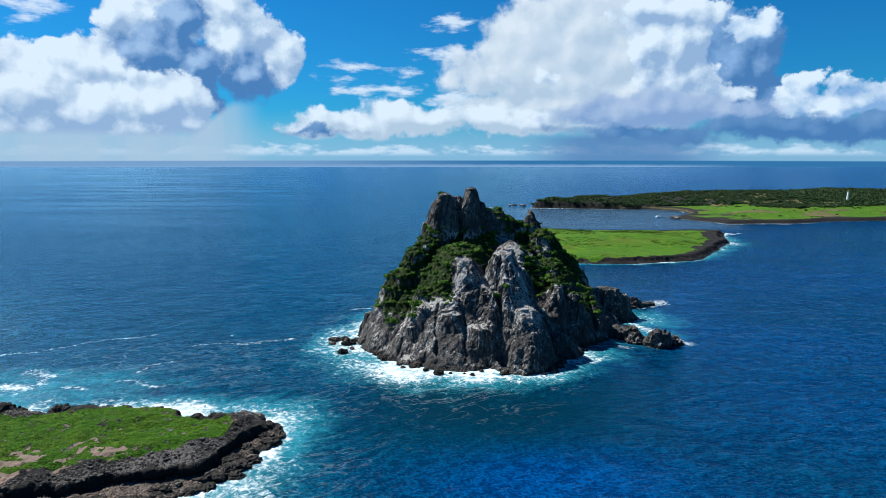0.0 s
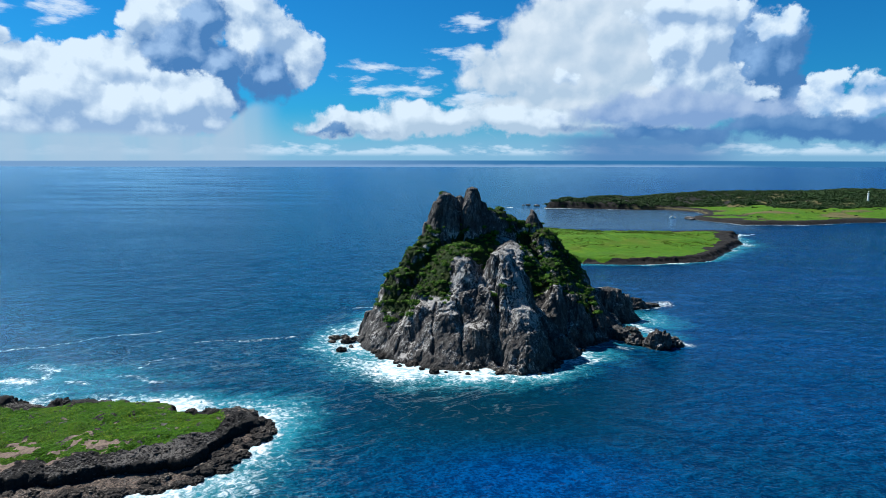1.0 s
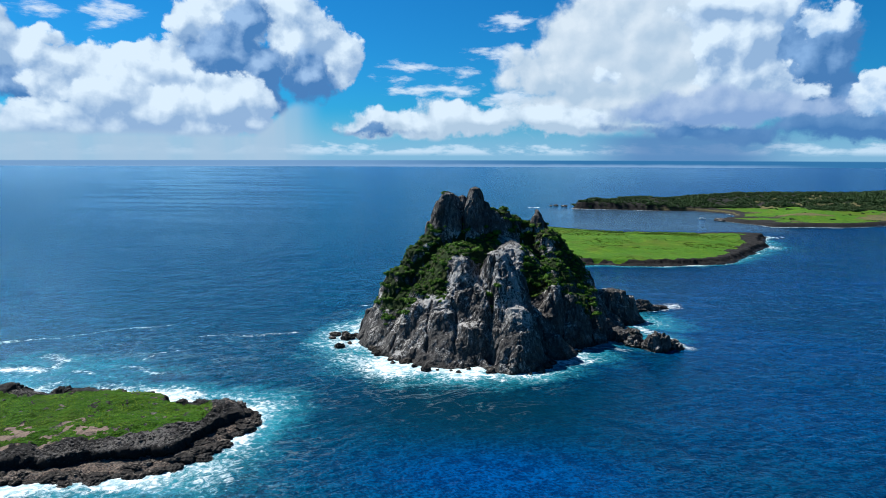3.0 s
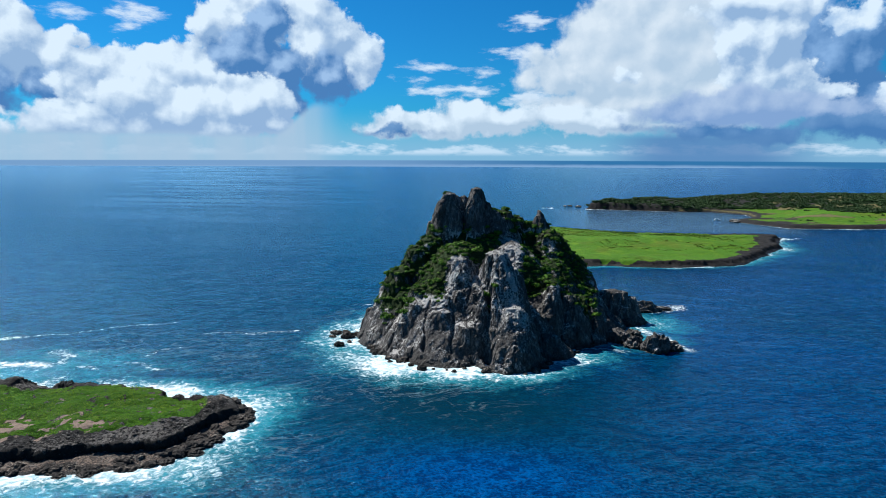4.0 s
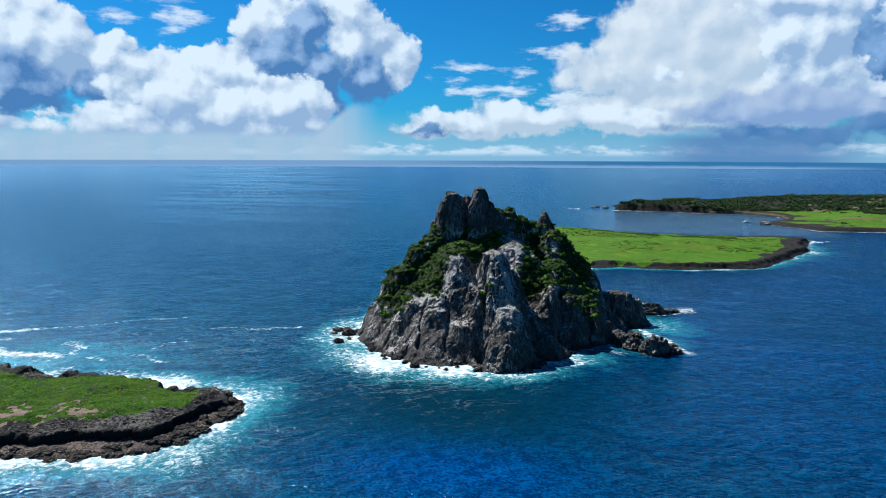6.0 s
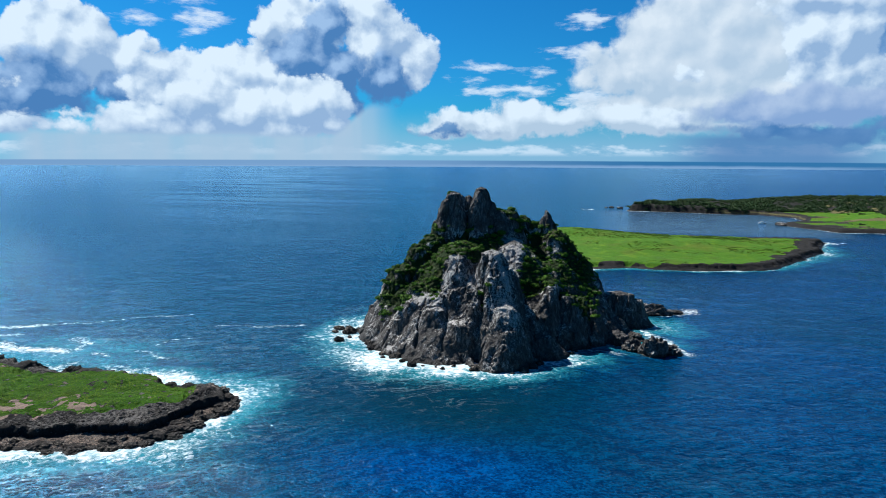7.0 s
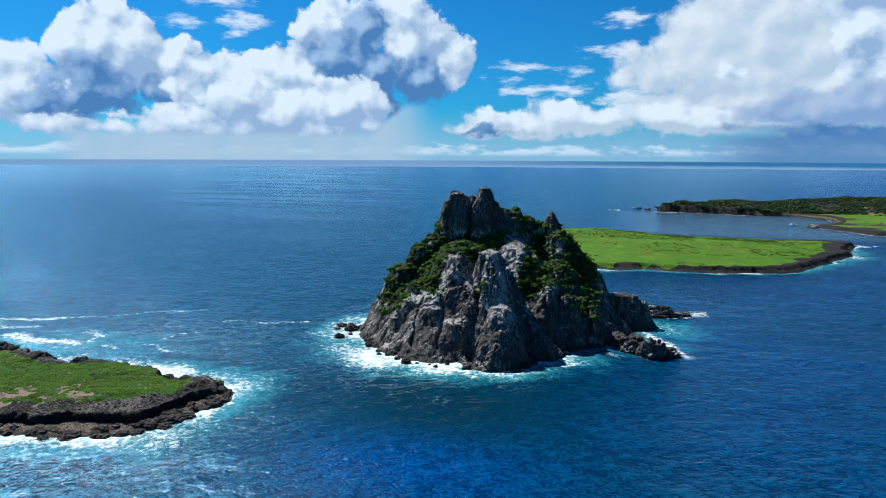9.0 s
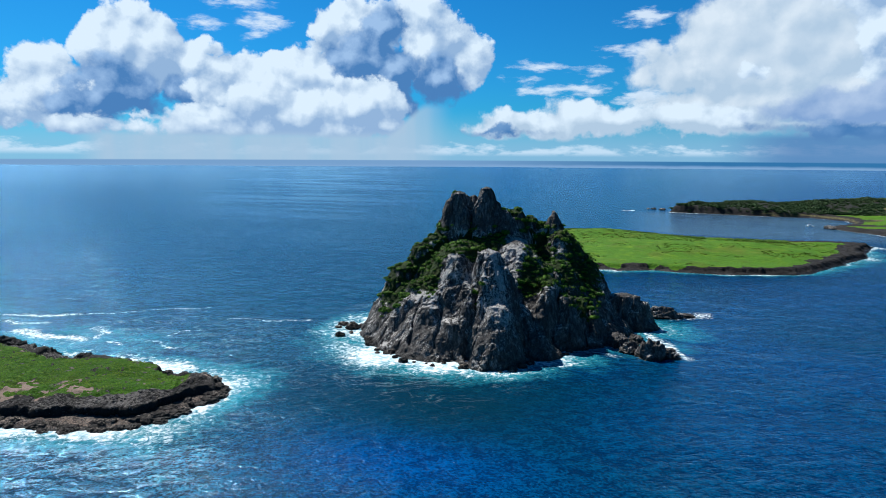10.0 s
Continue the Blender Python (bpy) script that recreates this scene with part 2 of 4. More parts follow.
def rock_material(name, dark, light, pale, soil, green, wet=2.2, size=1.0):
    """Weathered volcanic rock: grain, joints, pale lichen, soil and turf where the cover attribute says so."""
    m, nt, bsdf, geo = material(name)
    p = geo.outputs["Position"]
    grain = noise_tex(nt, p, 0.9 * size, 9.0, 0.65)
    broad = noise_tex(nt, p, 0.09, 5.0, 0.55)
    upright = noise_tex(nt, vmath(nt, "MULTIPLY", p, (1.0, 1.0, 0.22)), 0.45 * size, 7.0, 0.62, 0.4)
    crack = voro_tex(nt, vmath(nt, "MULTIPLY", p, (1.0, 1.0, 0.4)), 0.35, 3.0, 0.6, "F1")
    col = mix(nt, (grain * 0.5 + upright * 0.5).step(0.36, 0.64), dark, light)
    # paler on level and high faces; summit shade above 40 m painted in
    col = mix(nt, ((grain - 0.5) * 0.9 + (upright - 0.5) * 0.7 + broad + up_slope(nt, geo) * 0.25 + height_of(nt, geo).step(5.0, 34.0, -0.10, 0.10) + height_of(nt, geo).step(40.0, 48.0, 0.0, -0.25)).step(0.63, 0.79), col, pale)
    col = mix(nt, (broad + (upright - 0.5) * 0.8).step(0.62, 0.42, 0.0, 0.55), col, (0.022, 0.021, 0.020))
    col = mix(nt, (attr(nt, "lichen") * 0.9 + (grain - 0.5) * 2.0 + (upright - 0.5) * 1.2).step(0.35, 0.95) * 0.8, col, pale)
    cov = attr(nt, "cover")
    soil_a = attr(nt, "soil")
    turf_n = noise_tex(nt, p, 1.6, 7.0, 0.7)
    turf = mix(nt, turf_n.step(0.3, 0.7), tuple(v * 0.45 for v in green), green)
    turf = mix(nt, noise_tex(nt, p, 0.13, 5.0, 0.6).step(0.48, 0.72), turf, (green[0] * 1.5, green[1] * 1.0, green[2]))
    turf = mix(nt, noise_tex(nt, p, 0.035, 6.0, 0.62).step(0.50, 0.66, 0.0, 0.55), turf, (green[0] * 1.5, green[1] * 0.62, green[2] * 2.0))
    turf = mix(nt, noise_tex(nt, p, 0.07, 7.0, 0.7).step(0.52, 0.68, 0.0, 0.6), turf, (green[0] * 0.45, green[1] * 0.5, green[2]))
    col = mix(nt, (soil_a + (turf_n - 0.5) * 1.5).step(0.3, 0.75), col, mix(nt, grain.step(0.3, 0.7), tuple(v * 0.6 for v in soil), soil))
    col = mix(nt, (cov + (turf_n - 0.5) * 0.7).step(0.42, 0.6), col, turf)
    low = (height_of(nt, geo) + (broad - 0.5) * 3.0).step(wet, 0.4)
    col = mix(nt, low * 0.75, col, (0.006, 0.0055, 0.005))
    nt.links.new(col, bsdf.inputs["Base Color"])
    nt.links.new(low.step(0.0, 1.0, 0.92, 0.5).s, bsdf.inputs["Roughness"])
    bsdf.inputs["Specular IOR Level"].default_value = 0.12
    bump(nt, bsdf, grain * 0.8 + upright * 0.7 + crack * -0.25, 0.8)
    return m


def leaf_material(name, dark, light, dry):
    m, nt, bsdf, geo = material(name)
    rnd = Val(nt, geo.outputs["Random Per Island"])
    patch = noise_tex(nt, geo.outputs["Position"], 0.16, 4.0, 0.6)
    col = mix(nt, rnd, dark, light)
    col = mix(nt, (patch + (rnd - 0.5) * 0.35).step(0.52, 0.74), col, dry)
    nt.links.new(col, bsdf.inputs["Base Color"])
    bsdf.inputs["Roughness"].default_value = 0.7
    bsdf.inputs["Specular IOR Level"].default_value = 0.05
    return m


def plain(name, colour, rough=0.6, vary=0.15, scale=3.0):
    m, nt, bsdf, geo = material(name)
    n = noise_tex(nt, geo.outputs["Position"], scale, 5.0, 0.6)
    nt.links.new(mix(nt, n.step(0.3, 0.7), tuple(v * (1 - vary) for v in colour), colour), bsdf.inputs["Base Color"])
    bsdf.inputs["Roughness"].default_value = rough
    return m


def sea_material():
    m, nt, bsdf, geo = material("sea water")
    p = geo.outputs["Position"]
    surf, aer, stack_reflection, far, drift = attr(nt, "surf"), attr(nt, "aerated"), attr(nt, "stack_reflection"), attr(nt, "away"), attr(nt, "drift")
    flat = vmath(nt, "MULTIPLY", p, (1.0, 1.0, 0.0))
    rot = nt.nodes.new("ShaderNodeVectorRotate")
    rot.rotation_type = "Z_AXIS"
    rot.inputs["Angle"].default_value = radians(-24)
    nt.links.new(flat, rot.inputs["Vector"])
    chop = vmath(nt, "MULTIPLY", rot.outputs[0], (0.75, 1.0, 0.0))
    broad = noise_tex(nt, flat, 0.012, 5.0, 0.55, 0.6)
    w1 = noise_tex(nt, chop, 0.11, 3.0, 0.5, 0.3)
    w2 = noise_tex(nt, chop, 0.42, 3.0, 0.5, 0.4)
    w3 = noise_tex(nt, vmath(nt, "MULTIPLY", flat, (0.85, 1.0, 0.0)), 1.25, 3.0, 0.55, 0.3)
    fleck = noise_tex(nt, flat, 0.5, 8.0, 0.68, 0.8)
    far_w = noise_tex(nt, vmath(nt, "MULTIPLY", flat, (0.25, 1.0, 0.0)), 0.02, 6.0, 0.6)
    col = mix(nt, broad.step(0.32, 0.68), (0.0003, 0.017, 0.052), (0.0003, 0.024, 0.108))
    col = mix(nt, attr(nt, "teal"), col, (0.0006, 0.031, 0.047))
    # pale lagoon: sandy shallows, with sky reflection also put into the colour
    col = mix(nt, attr(nt, "shoal_sheen"), col, (0.130, 0.200, 0.260))
    # patch of blue sky reflection put into the water colour
    col = mix(nt, attr(nt, "sky_reflection"), col, (0.0003, 0.038, 0.210))
    # dark reflection of the stack, put into the water colour
    col = mix(nt, stack_reflection, col, (0.0003, 0.012, 0.020))
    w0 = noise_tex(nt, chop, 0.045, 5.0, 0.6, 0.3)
    # wave light and shade put into the colour: dark troughs, pale crests
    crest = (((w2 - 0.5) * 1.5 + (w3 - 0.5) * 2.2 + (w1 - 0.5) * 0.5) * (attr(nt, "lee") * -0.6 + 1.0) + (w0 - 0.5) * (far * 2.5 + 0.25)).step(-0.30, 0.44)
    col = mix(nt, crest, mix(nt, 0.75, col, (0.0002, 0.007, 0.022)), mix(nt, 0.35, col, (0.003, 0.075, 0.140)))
    # second coat of the stack's painted reflection, over the waves
    col = mix(nt, stack_reflection * 0.8, col, (0.0003, 0.014, 0.027))
    col = mix(nt, (aer + (fleck - 0.5) * 0.9 + (w1 - 0.5) * 0.5).step(0.28, 0.9) * 0.9, col, (0.018, 0.165, 0.205))
    lace = voro_tex(nt, vmath(nt, "ADD", flat, vec(nt, w2 * 4.0, w1 * 5.0, 0.0)), 0.24, 3.0, 0.65, "F1")
    foam = (surf + (fleck - 0.5) * 1.7 - (0.75 - lace).most(0.0) * 0.5).step(0.34, 0.86)
    net = noise_tex(nt, vmath(nt, "MULTIPLY", rot.outputs[0], (0.5, 1.0, 0.0)), 0.09, 6.0, 0.6, 1.2)
    lines = ((net - 0.5).op("ABSOLUTE").step(0.0, 0.022, 1.0, 0.0) * (fleck + drift * 0.6 - 0.35).step(0.25, 0.5) * drift.step(0.12, 0.6))
    # small whitecaps, with extra white flecks painted in for sun glints
    caps_glints = (fleck * 0.65 + w1 * 0.35).step(0.665, 0.72) * 0.6
    foam = foam.most(caps_glints * (far * -1.6 + 1.0).most(0.0)).most(lines * 0.12)
    col = mix(nt, foam, col, mix(nt, (fleck * 0.6 + w2 * 0.4).step(0.40, 0.60), (0.20, 0.31, 0.34), (0.52, 0.55, 0.56)))
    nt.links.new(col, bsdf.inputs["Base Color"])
    bsdf.inputs["Roughness"].default_value = 0.8
    bsdf.inputs["Specular IOR Level"].default_value = 0.0
    bump(nt, bsdf, w1 * 0.9 + w2 * 0.55 + w3 * 0.30 + w0 * 1.8 + far_w * (far * 2.5 + 0.4) + foam * 0.15, 1.0, 1.0)
    lee = attr(nt, "lee")
    slick = noise_tex(nt, vmath(nt, "MULTIPLY", flat, (0.18, 1.0, 0.0)), 0.013, 6.0, 0.6, 0.4)
    sheen = attr(nt, "sheen") * slick.step(0.40, 0.62)
    nt.links.new((lee * -0.6 + sheen * -0.8 + 1.0).most(0.12).s, bsdf.inputs["Normal"].links[0].from_node.inputs["Strength"])
    gloss = nt.nodes.new("ShaderNodeBsdfGlossy")
    gloss.inputs["Color"].default_value = (0.33, 0.60, 0.82, 1.0)
    nt.links.new((far * 0.05 + attr(nt, "lee") * 0.14 + 0.115).s, gloss.inputs["Roughness"])
    nt.links.new(bsdf.inputs["Normal"].links[0].from_socket, gloss.inputs["Normal"])
    fres = nt.nodes.new("ShaderNodeFresnel")
    fres.inputs["IOR"].default_value = 1.333
    nt.links.new(bsdf.inputs["Normal"].links[0].from_socket, fres.inputs["Normal"])
    both = nt.nodes.new("ShaderNodeMixShader")
    nt.links.new((Val(nt, fres.outputs[0]) * (foam * -1.0 + 1.0) * (lee * -0.6 + 1.05)).s, both.inputs[0])
    nt.links.new(bsdf.outputs[0], both.inputs[1])
    nt.links.new(gloss.outputs[0], both.inputs[2])
    nt.links.new(both.outputs[0], nt.nodes["Material Output"].inputs["Surface"])
    return m


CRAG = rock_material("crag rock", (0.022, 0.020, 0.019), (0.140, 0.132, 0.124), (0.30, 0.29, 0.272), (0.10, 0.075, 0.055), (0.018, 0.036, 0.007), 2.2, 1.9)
SHORE = rock_material("black shore rock", (0.0015, 0.0015, 0.0015), (0.007, 0.0068, 0.0065), (0.016, 0.015, 0.014), (0.11, 0.10, 0.04), (0.046, 0.125, 0.003), 1.2, 0.7)
BASALT = rock_material("dark reef rock", (0.002, 0.002, 0.002), (0.022, 0.021, 0.020), (0.090, 0.084, 0.078), (0.22, 0.165, 0.13), (0.032, 0.098, 0.003), 0.5, 2.4)
LEAF = leaf_material("shrub leaves", (0.012, 0.038, 0.004), (0.058, 0.135, 0.012), (0.085, 0.130, 0.018))
WOOD = leaf_material("far wood leaves", (0.008, 0.022, 0.008), (0.030, 0.060, 0.018), (0.042, 0.062, 0.026))
GRASS = leaf_material("grass blades", (0.020, 0.068, 0.001), (0.062, 0.165, 0.002), (0.105, 0.165, 0.006))
SEA = sea_material()


# ---- noise on arrays ----
def lattice(ix, iy, iz, seed):
    h = (ix * 374761393 + iy * 668265263 + iz * 2147483647 + seed * 974711) & 0xFFFFFFFF
    h = ((h ^ (h >> 13)) * 1274126177) & 0xFFFFFFFF
    h = ((h ^ (h >> 16)) * 2246822519) & 0xFFFFFFFF
    return ((h ^ (h >> 15)) & 0xFFFFFF) / 0x7FFFFF - 1.0


def vnoise(x, y, z=0.0, seed=0):
    """Smooth value noise, -1 to 1."""
    x, y, z = np.broadcast_arrays(np.asarray(x, float), np.asarray(y, float), np.asarray(z, float))
    fx, fy, fz = np.floor(x), np.floor(y), np.floor(z)
    ix, iy, iz = fx.astype(np.int64), fy.astype(np.int64), fz.astype(np.int64)
    u, v, w = x - fx, y - fy, z - fz
    u, v, w = (a * a * a * (a * (a * 6 - 15) + 10) for a in (u, v, w))
    r = 0
    for k in (0, 1):
        for j in (0, 1):
            for i in (0, 1):
                wt3 = (u if i else 1 - u) * (v if j else 1 - v) * (w if k else 1 - w)
                r = r + wt3 * lattice(ix + i, iy + j, iz + k, seed)
    return r


def fbm(x, y, z=0.0, octaves=4, seed=0, gain=0.5, ridge=False):
    total, amp, norm = 0, 1.0, 0.0
    for o in range(octaves):
        n = vnoise(np.asarray(x) * 2 ** o + 17.3 * o, np.asarray(y) * 2 ** o - 9.1 * o, np.asarray(z) * 2 ** o + 4.7 * o, seed + o)
        total = total + amp * ((1 - 2 * np.abs(n)) if ridge else n)
        norm += amp
        amp *= gain
    return total / norm


def smooth(a, lo, hi):
    t = np.clip((a - lo) / (hi - lo), 0, 1)
    return t * t * (3 - 2 * t)


def inside(px, py, corners):
    """Signed distance to an outline: positive within."""
    best = np.full(px.shape, 1e9)
    odd = np.zeros(px.shape, bool)
    for (ax, ay), (bx, by) in zip(corners, corners[1:] + corners[:1]):
        ex, ey = bx - ax, by - ay
        t = np.clip(((px - ax) * ex + (py - ay) * ey) / (ex * ex + ey * ey), 0, 1)
        best = np.minimum(best, np.hypot(px - ax - t * ex, py - ay - t * ey))
        cross = (ay > py) != (by > py)
        if by != ay:
            odd ^= cross & (px < (bx - ax) * (py - ay) / (by - ay) + ax)
    return np.where(odd, best, -best)


def cells(x, y, z, seed):
    """Distance to the nearest of scattered points, one a unit cube."""
    fx, fy, fz = np.floor(x).astype(np.int64), np.floor(y).astype(np.int64), np.floor(z).astype(np.int64)
    best = np.full(x.shape, 9.0)
    for i in (-1, 0, 1):
        for j in (-1, 0, 1):
            for k in (-1, 0, 1):
                a, b, c3 = fx + i, fy + j, fz + k
                jx, jy, jz = (0.5 + 0.45 * lattice(a, b, c3, seed + q) for q in (0, 1, 2))
                best = np.minimum(best, (a + jx - x) ** 2 + (b + jy - y) ** 2 + (c3 + jz - z) ** 2)
    return np.sqrt(best)


def facets(x, y, z, seed):
    """Broken rock: each block of a scatter has a height and a tilt of its own, -1 to 1 or so."""
    fx, fy, fz = np.floor(x).astype(np.int64), np.floor(y).astype(np.int64), np.floor(z).astype(np.int64)
    best, value = np.full(x.shape, 9.0), np.zeros(x.shape)
    for i in (-1, 0, 1):
        for j in (-1, 0, 1):
            for k in (-1, 0, 1):
                a, b, c3 = fx + i, fy + j, fz + k
                jx, jy, jz = (0.45 * lattice(a, b, c3, seed + q) for q in (0, 1, 2))
                ox, oy, oz = a + 0.5 + jx - x, b + 0.5 + jy - y, c3 + 0.5 + jz - z
                d = ox * ox + oy * oy + oz * oz
                near = d < best
                best = np.where(near, d, best)
                value = np.where(near, 0.5 * lattice(a, b, c3, seed + 3) + 2.0 * (jy * ox + jz * oy + jx * oz), value)
    return value


# ---- the forms of the land ----
CRAGS = []


def crag(x, y, top, flat, slope, stretch=1.0, turn=0.0):
    """One buttress of the stack: a flat-topped steep cone, stretched along a direction."""
    CRAGS.append((x, y, top, flat, slope, stretch, radians(turn)))


# summit spires
crag(13.0, 288, 63.4, 2.0, 2.9, 1.4, 60)
crag(17, 290, 57, 2.5, 3.0)
crag(1.2, 284, 61.2, 2.2, 2.7, 1.4, 60)
crag(-2, 283, 53, 2.0, 3.2)
crag(7.0, 287, 59.5, 1.6, 2.4)
crag(10.3, 287, 61.2, 0.6, 3.6)
crag(15.6, 289, 60.5, 0.5, 3.0)
crag(-2.0, 283.5, 57.5, 1.4, 3.0)
crag(-4.0, 282.5, 53.5, 1.0, 3.2)
crag(3.2, 283.0, 57.5, 0.8, 3.0)
crag(-5.2, 284, 48, 2.5, 4.0)
crag(20, 291, 53, 4.0, 2.2)
crag(25, 297, 52.5, 3.5, 2.2)
crag(31, 303, 49, 3.0, 2.0)
crag(42.8, 305, 51.3, 0.5, 2.4, 1.3, 20)
crag(37, 305, 46, 5.0, 1.8)
# body
crag(14, 286, 45, 14, 1.5, 1.3, 20)
crag(8, 264, 41, 8, 1.15, 1.3, 80)
crag(-5, 274, 42.5, 5, 1.6)
crag(-11, 268, 38.5, 5, 1.7)
crag(-18.0, 260, 30.0, 4, 2.1, 1.3, 70)
crag(-13, 276, 31, 6, 2.0)
crag(-15, 252, 22.5, 4, 1.25)
crag(4, 252, 35.5, 4, 1.16)
crag(48, 299, 43, 5, 1.35)
crag(30, 275, 40, 6, 1.0)
crag(57, 296, 31, 5, 1.3)
crag(48, 280, 32, 5, 1.05)
crag(65, 285, 19, 4, 1.2)
# front buttresses
crag(9.5, 246.5, 37, 2.2, 1.7)
crag(24.5, 246, 40.3, 3.2, 1.75, 1.3, 100)
crag(31, 243, 34, 1.8, 2.0)
crag(17, 242, 26, 2.5, 2.0)
crag(31.5, 229.0, 21.5, 2.6, 1.9, 1.3, 80)
crag(33, 226.0, 16.0, 3.5, 2.0)
crag(30, 224.5, 12.0, 3.0, 2.6)
crag(14, 230, 15, 4.0, 1.9)
crag(4, 233, 18.5, 3.0, 1.7)
crag(-7, 240, 20.5, 4.0, 1.35)
crag(-7, 246, 25, 3.0, 1.4)
crag(-18, 246, 14, 5.0, 1.5)
crag(-26, 255, 13, 4.0, 2.0)
crag(-28, 264, 12, 4.0, 2.4)
crag(23, 223, 4.5, 2.5, 1.5)
crag(42, 236, 9, 3.0, 1.6, 2.0, 10)
# right-hand ribs
crag(55.5, 256, 20.5, 2.0, 2.0)
crag(47, 254, 25, 2.0, 1.9)
crag(61, 264, 19, 3.0, 1.6)
crag(46, 262, 27, 4.0, 1.4)
crag(69, 268, 9, 4.0, 1.5)
crag(78, 293, 15.5, 3.0, 2.2, 1.8, -15)
crag(86, 292, 12.5, 2.0, 2.4)
crag(76, 262, 5, 3.0, 1.2)


GULLIES = [(17.5, 252, 19.0, 238, 1.3, 5.0), (21.5, 240, 22.0, 219, 1.9, 7.0), (35.0, 252, 42.0, 229, 2.2, 5.0), (51.0, 264, 51.0, 242, 1.5, 5.0),
           (62.0, 264, 66.0, 250, 1.6, 4.0), (-1.0, 238, -2.5, 222, 0.9, 2.2), (8.5, 236, 9.0, 221, 0.8, 2.2), (-13.0, 244, -16.0, 228, 0.9, 2.2), (7.5, 283, 8.5, 276, 1.2, 3.0)]


def stack_form(x, y):
    wx = x + 2.2 * fbm(x / 9, y / 9, octaves=3, seed=5) + 0.8 * fbm(x / 2.6, y / 2.6, octaves=2, seed=6)
    wy = y + 2.2 * fbm(x / 9, y / 9, 3.0, 3, 8) + 0.8 * fbm(x / 2.6, y / 2.6, 3.0, 2, 9)
    h = np.full(np.shape(x), -60.0)
    for cx, cy, top, flat, slope, stretch, turn in CRAGS:
        ux, uy = wx - cx, wy - cy
        a, b = ux * math.cos(turn) + uy * math.sin(turn), -ux * math.sin(turn) + uy * math.cos(turn)
        d = np.hypot(a / stretch, b)
        h = np.maximum(h, top - slope * np.maximum(d - flat, 0) - 0.38 * np.minimum(d, flat) - 0.1 * d)
    for x0, y0, x1, y1, wide, deep in GULLIES:
        ex, ey = x1 - x0, y1 - y0
        t = np.clip(((wx - x0) * ex + (wy - y0) * ey) / (ex * ex + ey * ey), 0, 1)
        h = h - deep * np.exp(-(((wx - x0 - t * ex) ** 2 + (wy - y0 - t * ey) ** 2) / wide ** 2)) * smooth(h, 0, 4)
    return h


ISLET = [(-45, 166), (-47, 157), (-50, 147), (-51, 138), (-59, 132), (-73, 127), (-90, 123.5), (-125, 118), (-180, 114), (-197, 125), (-201, 170), (-190, 184),
         (-172, 182), (-158, 180), (-140, 177), (-131, 175), (-120, 172.5), (-112, 174), (-104, 177), (-96, 179.5), (-87, 179), (-79, 178.5), (-74, 172), (-67, 171), (-60, 175), (-52, 173)]
ISLE = [(45, 440), (72, 437), (98, 446), (124, 447), (150, 446), (181, 456), (205, 474), (225, 504), (246, 536), (260, 556), (270, 590), (289, 624), (276, 638), (240, 633),
        (200, 630), (150, 628), (118, 635), (60, 655), (10, 655), (-12, 600), (0, 500)]
FAR = [(140, 950), (186, 940), (249, 922), (311, 926), (345, 880), (338, 838), (296, 786), (300, 772), (332, 718), (408, 722), (470, 746), (542, 754), (700, 770), (1000, 800),
       (1400, 900), (1400, 1500), (600, 1350), (380, 1200), (240, 1060), (160, 1000)]


def islet_form(x, y):
    d = inside(x, y, ISLET) - 1.3 + 1.4 * fbm(x / 7, y / 7, octaves=4, seed=21)
    fro = smooth(y, 168, 156)
    rim = 1.2 + fro * (4.6 + 2.2 * smooth(x, -58, -66) * smooth(x, -90, -76) + 1.6 * fbm(x / 9, y / 9, octaves=3, seed=22))
    ledge = np.clip(d * 0.45, -6, 0.8) + 0.5 * fbm(x / 2.2, y / 2.2, octaves=3, seed=23) * smooth(d, -2, 1)
    top = 2.7 * smooth(d, rim - 0.3, rim + 1.4) + 1.8 * smooth(d, rim, rim + 12) + 0.35 * fbm(x / 5, y / 5, octaves=3, seed=24) * smooth(d, 3, 8)
    knob = 3.4 * np.exp(-((x + 127) ** 2 / 22 + (y - 170) ** 2 / 10)) + 1.6 * np.exp(-((x + 138) ** 2 / 40 + (y - 174) ** 2 / 12)) + 1.6 * np.exp(-((x + 119) ** 2 / 10 + (y - 169) ** 2 / 6))
    knob = knob + 1.1 * np.exp(-((x + 108) ** 2 / 70 + (y - 173) ** 2 / 5)) + 1.0 * np.exp(-((x + 57) ** 2 / 10 + (y - 167) ** 2 / 10)) + 1.5 * np.exp(-((x + 160) ** 2 / 80 + (y - 181) ** 2 / 14))
    return ledge + top + knob * smooth(d, 0, 2), d, rim


def isle_form(x, y):
    d = inside(x, y, ISLE) + 4.0 * fbm(x / 16, y / 16, octaves=4, seed=31)
    h = np.clip(d * 0.35, -6, 1.2) + 2.6 * smooth(d, 3, 7) + 4.0 * smooth(d, 8, 90) * smooth(y, 430, 590) + 1.2 * fbm(x / 30, y / 30, octaves=3, seed=32) * smooth(d, 0, 30)
    h = h + 4.0 * np.exp(-((x - 60) ** 2 / 2500 + (y - 610) ** 2 / 900))
    return h, d


